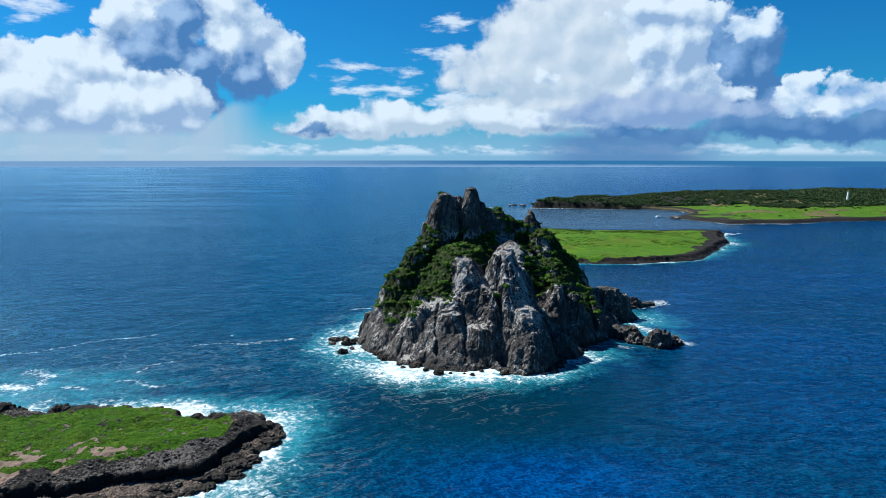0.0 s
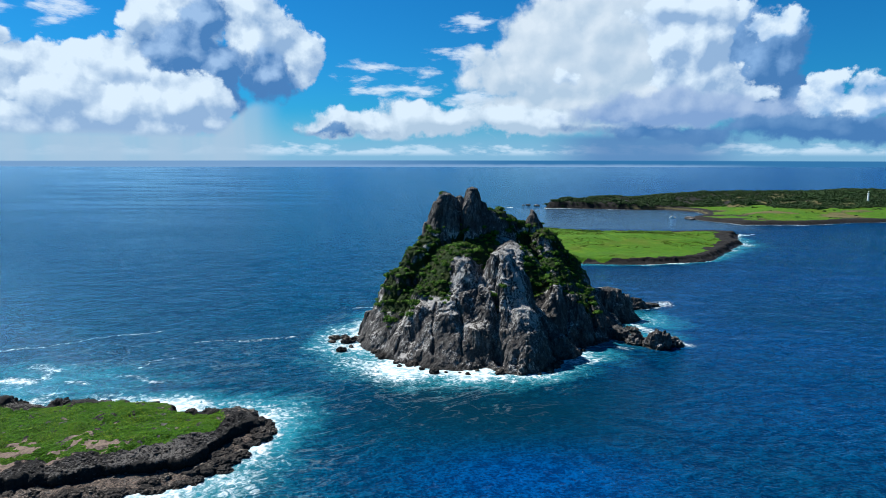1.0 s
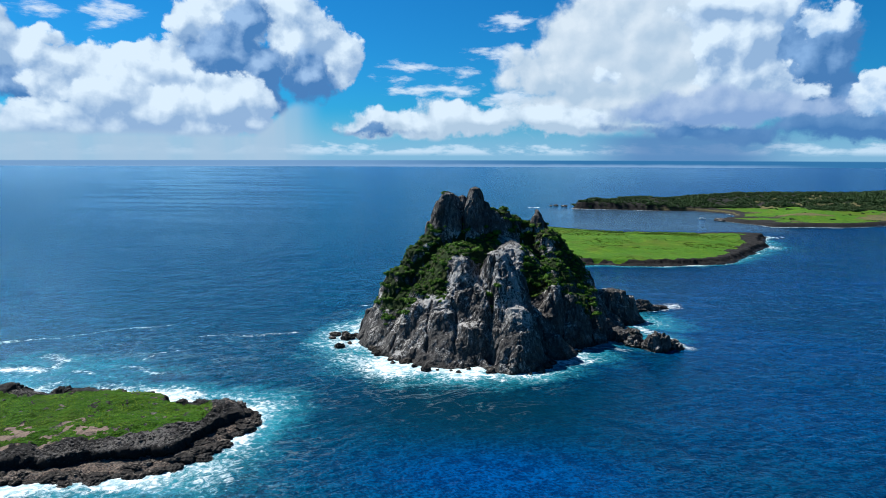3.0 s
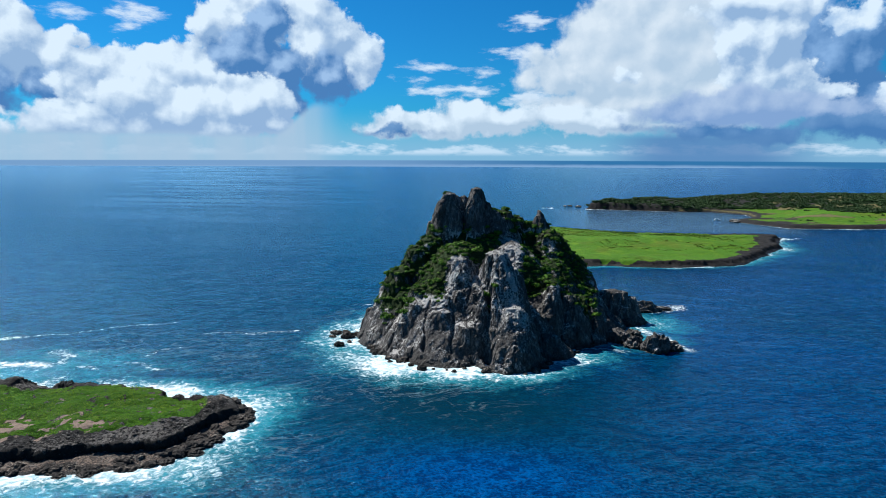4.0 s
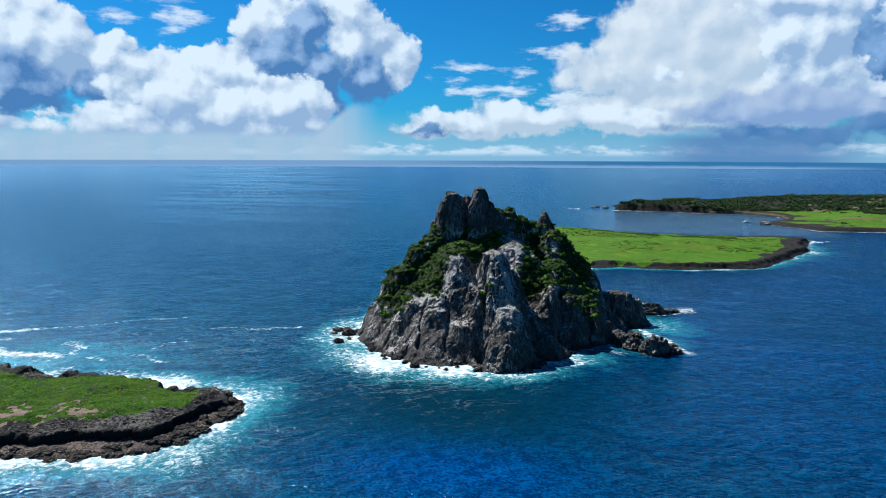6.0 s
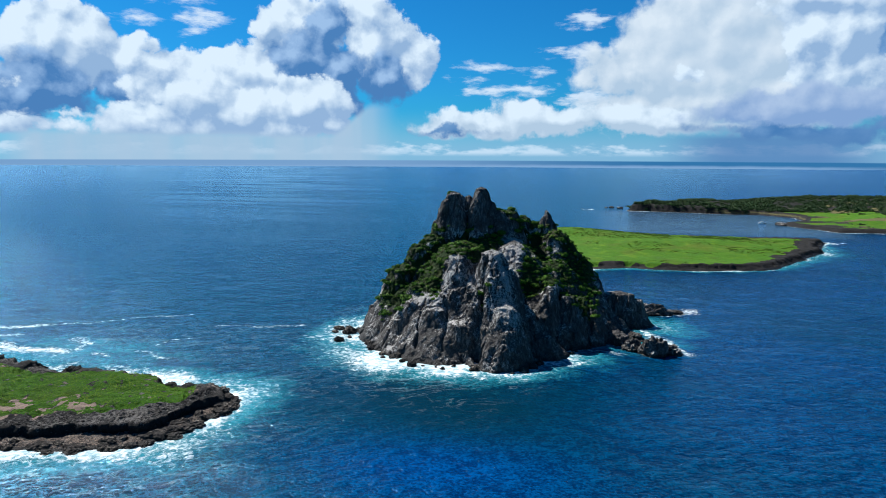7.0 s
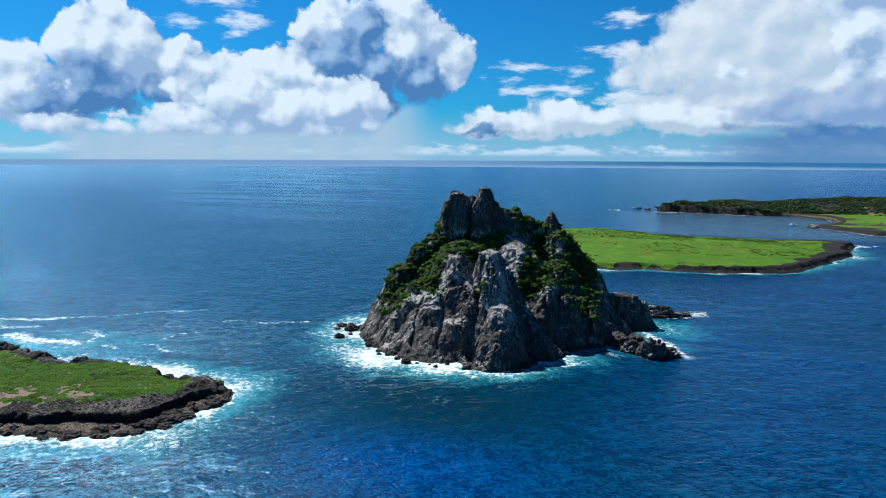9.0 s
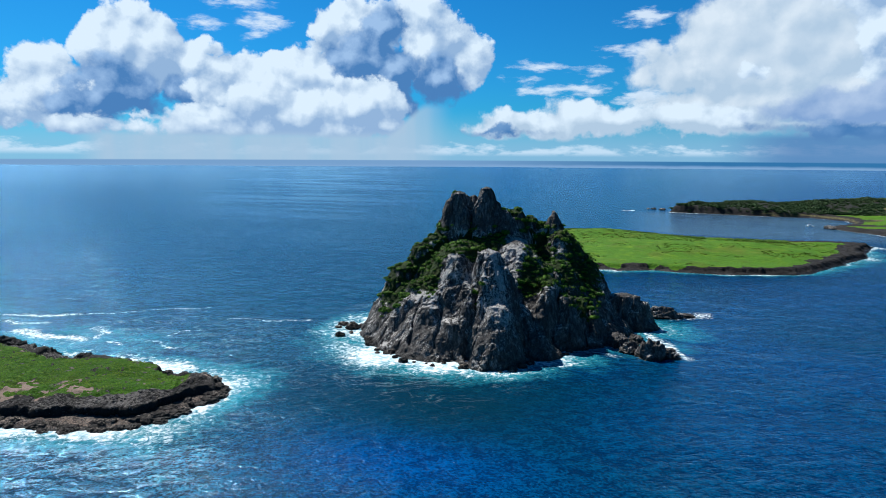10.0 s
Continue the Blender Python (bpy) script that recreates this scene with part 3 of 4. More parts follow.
def far_form(x, y):
    d = inside(x, y, FAR) + 7.0 * fbm(x / 35, y / 35, octaves=4, seed=41)
    h = np.clip(d * 0.3, -6, 0.8) + 3.0 * smooth(d, 1.5, 7) + 5.0 * smooth(d, 15, 90) + 9.0 * smooth(d, 40, 260) + 2.5 * fbm(x / 80, y / 80, octaves=3, seed=42) * smooth(d, 10, 60)
    h = h + 6.0 * np.exp(-((x - 430) / 130) ** 2 - ((y - 1010) / 90) ** 2)
    return h + 6.0 * smooth(d, 1.5, 6) * smooth(x, 330, 240) * smooth(y, 900, 950), d


def grid_mesh(name, X, Y, Z, keep, attrs, part_of=None, flat=False):
    """A sheet over a grid of points; only cells that keep is true of."""
    ny, nx = X.shape
    idx = np.arange(nx * ny).reshape(ny, nx)
    cell = keep[:-1, :-1] | keep[1:, :-1] | keep[:-1, 1:] | keep[1:, 1:]
    if part_of is not None:
        cell = cell & part_of[:-1, :-1]
    quads = np.stack([idx[:-1, :-1][cell], idx[:-1, 1:][cell], idx[1:, 1:][cell], idx[1:, :-1][cell]], 1)
    used = np.unique(quads)
    remap = np.zeros(nx * ny, np.int64)
    remap[used] = np.arange(len(used))
    quads = remap[quads]
    me = bpy.data.meshes.new(name)
    me.vertices.add(len(used))
    me.loops.add(quads.size)
    me.polygons.add(len(quads))
    co = np.stack([X.ravel()[used], Y.ravel()[used], Z.ravel()[used]], 1)
    me.vertices.foreach_set("co", co.ravel().astype(np.float32))
    me.loops.foreach_set("vertex_index", quads.ravel().astype(np.int32))
    me.polygons.foreach_set("loop_start", np.arange(0, quads.size, 4, dtype=np.int32))
    me.polygons.foreach_set("use_smooth", np.full(len(quads), not flat))
    for key, a in attrs.items():
        me.attributes.new(key, "FLOAT", "POINT").data.foreach_set("value", a.ravel()[used].astype(np.float32))
    me.update(calc_edges=True)
    return me


def relief(X, Y, Z, amount, seed, column=0.35):
    """Pushes a sheet along its normals: upright grooves, blocks and grain."""
    gy, gx = np.gradient(Z, Y[:, 0], X[0])
    L = np.sqrt(gx * gx + gy * gy + 1)
    nx, ny, nz = -gx / L, -gy / L, 1 / L
    steep = smooth(1 - nz, 0.15, 0.5)
    wx, wy, wz = X + 1.2 * vnoise(X / 4, Y / 4, Z / 4, seed), Y + 1.2 * vnoise(X / 4, Y / 4, Z / 4, seed + 1), Z + 0.75 * X
    s = 0.9 * (0.55 - cells(wx / 7.5, wy / 7.5, wz / 17.0, seed + 2)) + 0.55 * facets(wx / 4.6, wy / 4.6, wz / (4.6 / column), seed + 5) + 0.30 * facets(wx / 1.6, wy / 1.6, wz / (1.3 / column), seed + 9)
    s = s + 0.4 * fbm(X / 6.0, Y / 6.0, Z / 18.0, 3, seed, 0.55, True) + 0.30 * fbm(X / 1.1, Y / 1.1, Z / 1.1, 2, seed + 20)
    s = s * amount * (0.35 + 0.65 * steep) * smooth(Z, -2, 2)
    return X + nx * s, Y + ny * s, Z + nz * s, nz


def mesh_grid(x0, x1, y0, y1, step):
    return np.meshgrid(np.arange(x0, x1, step), np.arange(y0, y1, step))


# ---- the tall rock stack ----
X, Y = mesh_grid(-52, 104, 206, 336, 0.3)
Z = stack_form(X, Y)
Xs, Ys, Zs, level = relief(X, Y, np.maximum(Z, -8), 1.2 * (1 - 0.45 * smooth(X, 16, 6) * smooth(Z, 21, 14)), 50, 0.25)


def stack_cover(x, y, z, up):
    """Where shrubs and turf grow on the stack, 0 to 1."""
    n = fbm(x / 8, y / 8, z / 8, 4, 71)
    left = smooth(z, 10, 18) * smooth(x - 8 * smooth(y, 251, 260), 19, 11) * smooth(z, 49, 44)
    left = left * (1 - smooth(x, 2, 7) * smooth(y, 255, 249)) * (1 - smooth(y, 249, 244) * smooth(x, -14, -6) * smooth(z, 24, 19))
    right = smooth(x, 31, 38) * smooth(z, 5, 13) * smooth(y, 249, 258) * smooth(x, 70, 64)
    foot = np.exp(-((x + 15) ** 2 / 60 + (y - 246) ** 2 / 60)) * 0.9
    ridge = smooth(y, 288, 294) * smooth(x, 17, 22) * smooth(x, 70, 64)
    patch = 0.8 * np.exp(-((x - 24) ** 2 + (y - 234) ** 2) / 16) + 0.9 * np.exp(-((x + 0.5) ** 2 + (y - 285) ** 2) / 9)
    c = np.maximum(np.maximum(left, right * 0.76), np.maximum(np.maximum(ridge, foot), patch))
    horn_top = smooth(z, 44.5, 46.5) * smooth(x, 36, 39)
    return np.clip(c * smooth(up, 0.22, 0.5) + n * 0.55 - 0.03, 0, 1) * smooth(c, 0.0, 0.3) * (1 - horn_top)


cover = stack_cover(X, Y, Z, level)
lichen = np.exp(-((X - 32) ** 2 / 60 + (Y - 228) ** 2 / 60)) * smooth(Z, 2, 7) + 0.9 * np.exp(-((X - 25 - 0.6 * (246 - Y)) ** 2 / 10)) * smooth(Y, 233, 238) * smooth(Y, 254, 250) + 0.8 * np.exp(-((X - 8) ** 2 / 8 + (Y - 246) ** 2 / 40))
lichen = lichen + 0.8 * np.exp(-((X - 54) ** 2 / 12 + (Y - 258) ** 2 / 30))
stack = new("sea_stack")
stack.location = (15, 262, 0)


def near(x, y, r):
    return (X - x) ** 2 + (Y - y) ** 2 < r * r


left_spire, main_spire, horn = near(0.5, 284, 7) & (X < 6.5), near(13.5, 288, 7.5) & (X >= 6.5), near(42.8, 305, 4)
toe, headland = near(31.5, 227, 9) & (Z < 22), (X > 72) & (Y > 284)
rest = ~(left_spire | main_spire | horn | toe | headland)
for name, region, label in (("rock", rest, ""), ("spire", left_spire, "jagged dark summit spire"), ("spire", main_spire, "jagged dark summit spire"), ("horn", horn, "small pointed rock horn"),
                            ("buttress", toe, "pale ribbed rock buttress"), ("headland", headland, "bare dark rock headland")):
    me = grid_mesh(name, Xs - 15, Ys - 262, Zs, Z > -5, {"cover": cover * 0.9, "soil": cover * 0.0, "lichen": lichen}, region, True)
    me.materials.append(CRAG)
    body = new(name, me)
    body.parent = stack
    if label:
        tagged(body, label)
tagged(stack, "tall steep grey volcanic rock stack with green slopes standing in surf", "rock")


# ---- low islands ----
def island(name, label, form, x0, x1, y0, y1, step, amount, seed, coverer, mat, lean=0.0):
    gx, gy = mesh_grid(x0, x1, y0, y1, step)
    f = form(gx, gy)
    gz, d = f[0], f[1]
    cov, soil = coverer(gx, gy, gz, f)
    rx, ry, rz, up = relief(gx, gy, gz, amount, seed, 0.8)
    keepc = smooth(cov, 0.3, 0.7)
    rx, ry, rz = (a + (b - a) * (1 - 0.75 * keepc) for a, b in ((gx, rx), (gy, ry), (gz, rz)))
    if lean:
        gdy, gdx = np.gradient(d, gy[:, 0], gx[0])
        crown = lean * np.clip(0.6 + 0.9 * fbm(gx / 6, gy / 6, octaves=3, seed=27), 0, 1.4) * smooth(d, f[2] - 0.1, f[2] + 0.7) * smooth(d, f[2] + 6, f[2] + 1) * smooth(gy, 168, 158)
        rx, ry = rx - gdx * crown, ry - gdy * crown
    cx, cy = (x0 + x1) / 2, (y0 + y1) / 2
    ob = new(name)
    ob.location = (cx, cy, 0)
    top_zone = cov > 0.5
    for piece, zone in (("shore_rock", ~top_zone), ("grass_top", top_zone)):
        m = grid_mesh(piece, rx - cx, ry - cy, rz, gz > -2.5, {"cover": cov, "soil": soil}, zone)
        m.materials.append(mat)
        g = new(piece, m)
        g.parent = ob
    tagged(ob, label, "island")
    return ob


def islet_cover(x, y, z, f):
    d, rim = f[1], f[2]
    n = fbm(x / 6, y / 6, octaves=4, seed=61)
    fine = fbm(x / 1.6, y / 1.6, octaves=3, seed=65)
    bare = np.exp(-((x + 83) ** 2 / 22 + (y - 144) ** 2 / 7)) + 0.5 * np.exp(-((x + 91) ** 2 / 40 + (y - 145) ** 2 / 30)) + 0.55 * np.exp(-((x + 101) ** 2 / 50 + (y - 138) ** 2 / 40))
    fro = np.maximum(smooth(y + 6 * smooth(x, -78, -70), 167, 156), smooth(x, -62, -56))
    edge = 1.6 + fro * (11.5 - 2.5 * smooth(x, -84, -96))
    c = smooth(d + (3.2 * n + 1.2 * fine) * (0.25 + 0.75 * fro), edge, edge + 2.5)
    knobs = np.exp(-((x + 127) ** 2 / 40 + (y - 171) ** 2 / 22)) + np.exp(-((x + 138) ** 2 / 60 + (y - 175) ** 2 / 20)) + np.exp(-((x + 119) ** 2 / 24 + (y - 170) ** 2 / 12)) + np.exp(-((x + 108) ** 2 / 120 + (y - 174) ** 2 / 9)) + np.exp(-((x + 160) ** 2 / 90 + (y - 182) ** 2 / 16))
    c = c * (1 - 0.95 * smooth(bare + n * 0.6 + fine * 1.3, 0.3, 0.9)) * (1 - smooth(knobs, 0.3, 0.6))
    ledge = 0.45 * smooth(d, 0.2, 1.0) * smooth(d, rim - 0.4, rim - 1.4) * smooth(y, 170, 160)
    return c, np.maximum(smooth(bare + n * 0.6 + fine * 0.4, 0.2, 0.7) * smooth(d, rim + 0.5, rim + 2), ledge)


def isle_cover(x, y, z, f):
    d = f[1]
    n = fbm(x / 14, y / 14, octaves=4, seed=62)
    edge = 6 + 8 * smooth(x - 0.25 * (y - 500), 170, 235)
    return smooth(d + 10 * n, edge, edge + 4), smooth(n, 0.35, 0.6) * smooth(d, 20, 40) * 0.4


def far_cover(x, y, z, f):
    d = f[1]
    n = fbm(x / 30, y / 30, octaves=4, seed=63)
    dry = 1 - 0.75 * smooth(fbm(x / 45, y / 22, octaves=4, seed=64), 0.05, 0.35)
    return dry * smooth(d + 5 * n, 9, 14) * smooth(x - 0.2 * (y - 900), 300, 340) * smooth(d, 8 + 95 * smooth(y, 930, 880), 85 * smooth(y, 930, 880)), (1 - dry) * smooth(d, 12, 20) * smooth(x, 330, 380) + 0.62 * smooth(d, 0, 1.5) * smooth(d, 6, 4) * smooth(x, 230, 260) * smooth(x, 360, 345) * smooth(y, 830, 845) * smooth(y, 960, 940)


islet = island("grassy_islet", "low rocky islet with bright green grass top and dark eroded cliff", islet_form, -206, -40, 108, 200, 0.3, 1.1, 80, islet_cover, BASALT, 1.2)
isle = island("green_island", "flat green grassy island with black rocky shore", isle_form, -20, 300, 428, 664, 1.1, 2.2, 90, isle_cover, SHORE)
far_isle = island("wooded_island", "long low wooded island with grass fringe and dark shore", far_form, 110, 1410, 690, 1510, 3.2, 1.5, 95, far_cover, SHORE)


# ---- the sea ----
def graded(lo, hi, step, ends, grow):
    mid = list(np.arange(lo, hi, step))
    out_hi, out_lo, s = [], [], step
    v = hi
    while v < ends[1]:
        out_hi.append(v)
        s *= grow
        v += s
    v, s = lo - step, step
    while v > ends[0]:
        out_lo.append(v)
        s *= grow
        v -= s
    return np.array([ends[0]] + out_lo[::-1] + mid + out_hi + [ends[1]])


GX, GY = np.meshgrid(graded(-185, 305, 1.1, (-4950, 4950), 1.045), graded(95, 300, 1.1, (-3000, 4950), 1.022))
shore = np.maximum(np.maximum(stack_form(GX, GY) / 1.3, islet_form(GX, GY)[1]), np.maximum(isle_form(GX, GY)[1], far_form(GX, GY)[1]))
gap = np.maximum(-shore, 0)
lump = fbm(GX / 13, GY / 13, octaves=3, seed=101)
def spot(x, y, a, b):
    return np.exp(-(((GX - x) / a) ** 2 + ((GY - y) / b) ** 2))


reach = 7.0 + 3.5 * lump + 5.0 * spot(-60, 128, 40, 14) + 21.0 * spot(-42, 250, 15, 22) + 7.0 * spot(-20, 226, 22, 14) + 8.0 * spot(20, 214, 45, 14) + 9.0 * spot(-50, 168, 16, 22) + 7.0 * spot(-75, 185, 30, 12) + 16.0 * spot(-150, 196, 34, 16) + 9.0 * spot(102, 300, 18, 30) + 5.0 * spot(98, 258, 12, 14)
reach = np.where(GY > 400, 4.5 + 3.0 * lump + 10.0 * spot(258, 550, 40, 70), np.maximum(reach, 2.0))
breaks = 0.72 + 0.75 * fbm(GX / 30, GY / 30, octaves=3, seed=105)
surf = np.exp(-gap / reach) * (1.0 + 0.5 * lump) * np.clip(breaks + 0.38 * spot(-5, 236, 60, 40) + 0.4 * smooth(GY, 170, 150), 0.45, 1.15)


def streak(x0, y0, x1, y1, wide, power):
    """A drawn-out line of foam on the water."""
    ex, ey = x1 - x0, y1 - y0
    wx, wy = GX + 7 * fbm(GX / 16, GY / 16, octaves=4, seed=121), GY + 7 * fbm(GX / 16, GY / 16, 5.0, 4, 122)
    t = np.clip(((wx - x0) * ex + (wy - y0) * ey) / (ex * ex + ey * ey), 0, 1)
    return power * np.exp(-(np.hypot(wx - x0 - t * ex, wy - y0 - t * ey) / wide) ** 2)


for line in ((-215, 222, -178, 229, 3.5, 0.66), (-178, 229, -126, 265, 1.6, 0.52), (-107, 246, -60, 254, 1.7, 0.5), (-150, 216, -138, 213, 2.2, 0.58),
             (-128, 198, -120, 196, 2.0, 0.6), (-113, 208, -95, 201, 2.0, 0.55), (-112, 214, -100, 227, 0.8, 0.55), (-47, 306, -36, 312, 1.5, 0.65)):
    surf = np.maximum(surf, streak(*line))
for line in ((14, 217, 24, 207, 3.5, 0.66), (46, 224, 60, 226, 4.5, 0.72), (60, 246, 78, 243, 4.0, 0.58), (98, 318, 116, 324, 7.0, 0.68), (88, 282, 97, 264, 5.5, 0.72), (99, 262, 103, 250, 3.5, 0.66),
             (-178, 197, -142, 200, 6.0, 0.78), (-200, 212, -176, 211, 3.5, 0.6), (-143, 214, -136, 204, 3.0, 0.58), (60, 955, 85, 958, 4.0, 0.9), (285, 625, 310, 622, 3.0, 0.9)):
    surf = np.maximum(surf, streak(*line))
aerated = np.maximum(np.exp(-gap / (reach * 2.0)), 0.62 * spot(-135, 202, 60, 26)) * smooth(GY, 1200, 400)
drift = np.maximum(np.exp(-gap / 32.0) * smooth(GX, 75, 30), 0.75 * spot(-110, 225, 80, 40)) * smooth(GY, 420, 330)
# the lagoon: shallows plus painted sky reflection
shoal_sheen = 0.8 * smooth(GX, 60, 120) * smooth(GX, 345, 320) * smooth(GY, 640, 690) * smooth(GY, 960, 930) * (0.8 + 0.3 * fbm(GX / 60, GY / 30, octaves=3, seed=133))
teal = smooth(GX - 0.12 * (GY - 200), 60, -20)
lee = np.exp(-(((GX - 16) / 46) ** 2 + ((GY - 178) / 42) ** 2)) * (0.9 + 0.5 * fbm(GX / 25, GY / 25, octaves=3, seed=134))
# outline of the painted sky reflection
sky_reflection = 1.0 * np.exp(-(((GX - 24) / 34) ** 2 + ((GY - 140) / 18) ** 2))
# where the stack's reflection is painted on the water
stack_reflection = 1.4 * np.exp(-(((GX - 16) / 46) ** 2 + ((GY - 188) / 30) ** 2)) * (0.75 + 0.4 * fbm(GX / 20, GY / 12, octaves=3, seed=131))
away = smooth(np.hypot(GX, GY), 150, 2500)
bearing = np.degrees(np.arctan2(GX, GY))
sheen = smooth(GY, 260, 900) * np.exp(-((bearing + 25) / 13) ** 2) + smooth(GY, 1500, 3000) * np.exp(-((bearing - 15) / 9) ** 2)
swell = 0.35 * fbm(GX / 34, GY / 17, octaves=3, seed=111) + 0.16 * fbm(GX / 7, GY / 4.5, octaves=2, seed=112)
swell = swell * smooth(np.hypot(GX, GY), 900, 300)
me = grid_mesh("water", GX, GY, swell, np.ones(GX.shape, bool), {"surf": surf, "aerated": aerated, "stack_reflection": stack_reflection, "away": away, "drift": drift, "teal": teal, "shoal_sheen": shoal_sheen, "lee": lee, "sky_reflection": sky_reflection, "sheen": sheen})
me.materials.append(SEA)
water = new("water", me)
tagged(water, "deep blue open sea with white surf round the rocks", "sea", kind="structure")


# ---- plants ----
def leaves_mesh(name, places, normals, sizes, mat, rng):
    """Many small folded leaves as one mesh: two triangles each, an island of its own."""
    n = len(places)
    t = rng.normal(size=(n, 3))
    t -= (t * normals).sum(1, keepdims=True) * normals
    t /= np.linalg.norm(t, axis=1, keepdims=True) + 1e-9
    b = np.cross(normals, t)
    s = sizes[:, None]
    co = np.stack([places - t * s, places + b * s * 0.55 + normals * s * 0.25, places + t * s, places - b * s * 0.55 + normals * s * 0.25], 1).reshape(-1, 3)
    faces = np.arange(4 * n).reshape(n, 4)
    tri = np.concatenate([faces[:, [0, 1, 3]], faces[:, [1, 2, 3]]])
    me = bpy.data.meshes.new(name)
    me.from_pydata(co.tolist(), [], tri.tolist())
    me.materials.append(mat)
    return me


def clump_points(rng, radius, height, lobes, count):
    """Points and normals over a lumpy crown that sits on z = 0."""
    ang, rad = rng.uniform(0, 6.283, lobes), np.sqrt(rng.uniform(0, 1, lobes)) * radius * 0.62
    cen = np.stack([np.cos(ang) * rad, np.sin(ang) * rad, height * (0.35 + 0.35 * rng.random(lobes)) * (1 - 0.35 * rad / radius)], 1)
    lr = radius * rng.uniform(0.32, 0.55, lobes)
    k = rng.integers(0, lobes, count)
    d = rng.normal(size=(count, 3))
    d[:, 2] = np.abs(d[:, 2]) - 0.25
    d /= np.linalg.norm(d, axis=1, keepdims=True)
    p = cen[k] + d * lr[k][:, None] * np.array([1, 1, 0.85]) * rng.uniform(0.8, 1.05, count)[:, None]
    nrm = d + rng.normal(size=(count, 3)) * 0.35
    nrm /= np.linalg.norm(nrm, axis=1, keepdims=True)
    return p, nrm


def shrub_mesh(seed, radius, height, count, leaf, mat=None):
    rng = np.random.default_rng(seed)
    p, nrm = clump_points(rng, radius, height, 9, count)
    return leaves_mesh("shrub", p, nrm, leaf * rng.uniform(0.7, 1.3, count), mat or LEAF, rng)


rng = np.random.default_rng(7)
TUSSOCK = leaf_material("tussock blades", (0.022, 0.055, 0.003), (0.055, 0.105, 0.006), (0.080, 0.090, 0.014))
SHRUBS = [shrub_mesh(300 + k, 1.0, 0.85, 330, 0.17) for k in range(8)]
ok = np.argwhere((cover > 0.38) & (Zs > 6))
pick = ok[rng.permutation(len(ok))]
spots = []
for j, i in pick:
    x, y, z = Xs[j, i], Ys[j, i], Zs[j, i]
    r = 1.0 + 2.1 * rng.random() ** 1.6
    if all((x - a) ** 2 + (y - b) ** 2 > (0.62 * (r + q)) ** 2 for a, b, _, q in spots):
        spots.append((x, y, z, r))
    if len(spots) >= 760:
        break
spots.sort(key=lambda s: s[1])
extra = []
for k, (x, y, z, r) in enumerate(spots):
    m = pose(x, y, z - 0.35 * r, rng.uniform(-8, 8), rng.uniform(-8, 8), rng.uniform(0, 360)) @ Matrix.Diagonal((r, r, r * rng.uniform(0.75, 1.1), 1))
    if k % 2 == 0 and k < 580:
        ob = new("shrub", SHRUBS[k % 8])
        ob.matrix_world = m
        tagged(ob, "dense dark green shrub rooted on the rock slope", "shrub", "shrubs on the rock stack")
    else:
        extra.append((SHRUBS[k % 8], m))


def joined(name, pieces, mat):
    """One mesh out of many placed copies."""
    co, tri, base = [], [], 0
    for me, m in pieces:
        v = np.empty(len(me.vertices) * 3)
        me.vertices.foreach_get("co", v)
        f = np.empty(len(me.polygons) * 3, np.int32)
        me.polygons.foreach_get("vertices", f)
        a = np.array(m)
        co.append(v.reshape(-1, 3) @ a[:3, :3].T + a[:3, 3])
        tri.append(f.reshape(-1, 3) + base)
        base += len(me.vertices)
    out_me = bpy.data.meshes.new(name)
    out_me.from_pydata(np.concatenate(co).tolist(), [], np.concatenate(tri).tolist())
    out_me.materials.append(mat)
    return new(name, out_me)


tagged(joined("undergrowth", extra, LEAF), "tangled green scrub covering the slopes of the rock stack", "shrubs", kind="stuff")


def sample(form, coverer, x0, x1, y0, y1, count, least, seed):
    r = np.random.default_rng(seed)
    x, y = r.uniform(x0, x1, count), r.uniform(y0, y1, count)
    f = form(x, y)
    cov, _ = coverer(x, y, f[0], f)
    k = (cov > least + (1 - least) * 0.7 * r.random(count)) & (f[0] > 1.0)
    return x[k], y[k], f[0][k], f[1][k], r


# turf of the near islet: low leafy tufts
x, y, z, _, r = sample(islet_form, islet_cover, -190, -45, 112, 190, 170000, 0.45, 11)
n = len(x)
nrm = r.normal(size=(n, 3)) * 0.45 + np.array([0, 0, 1.0])
nrm /= np.linalg.norm(nrm, axis=1, keepdims=True)
lump = np.clip(vnoise(x / 1.3, y / 1.3, 0, 77), 0, 1)
turf = new("turf", leaves_mesh("turf", np.stack([x, y, z + 0.06 + 0.5 * lump * r.random(n)], 1), nrm, 0.12 + 0.15 * r.random(n), GRASS, r))
tagged(turf, "bright green low leafy ground cover on the islet", "grass", kind="stuff")

# scrub along the back of the green island
x, y, z, d, r = sample(isle_form, isle_cover, -15, 270, 560, 660, 9000, 0.5, 12)
k = ((d < 26) & (x < 190) & (vnoise(x / 14, y / 14, 0, 5) > -0.15 - 0.8 * (x < 100))) | ((np.abs(x - 203) < 14) & (np.abs(y - 607) < 4))
pieces = [(SHRUBS[q % 8], pose(a, b, c3 - 0.5, 0, 0, q * 40) @ Matrix.Diagonal((1.9, 1.9, 1.5, 1))) for q, (a, b, c3) in enumerate(zip(x[k], y[k], z[k]))][:520]
tagged(joined("island_scrub", pieces, LEAF), "dark green scrub along the crest of the green island", "shrubs", kind="stuff")

FARTREE = [shrub_mesh(400 + k, 1.0, 0.95, 64, 0.22, WOOD) for k in range(6)]
# low tussocks scattered over the green island
x, y, z, d, r = sample(isle_form, isle_cover, -10, 275, 440, 645, 9000, 0.6, 15)
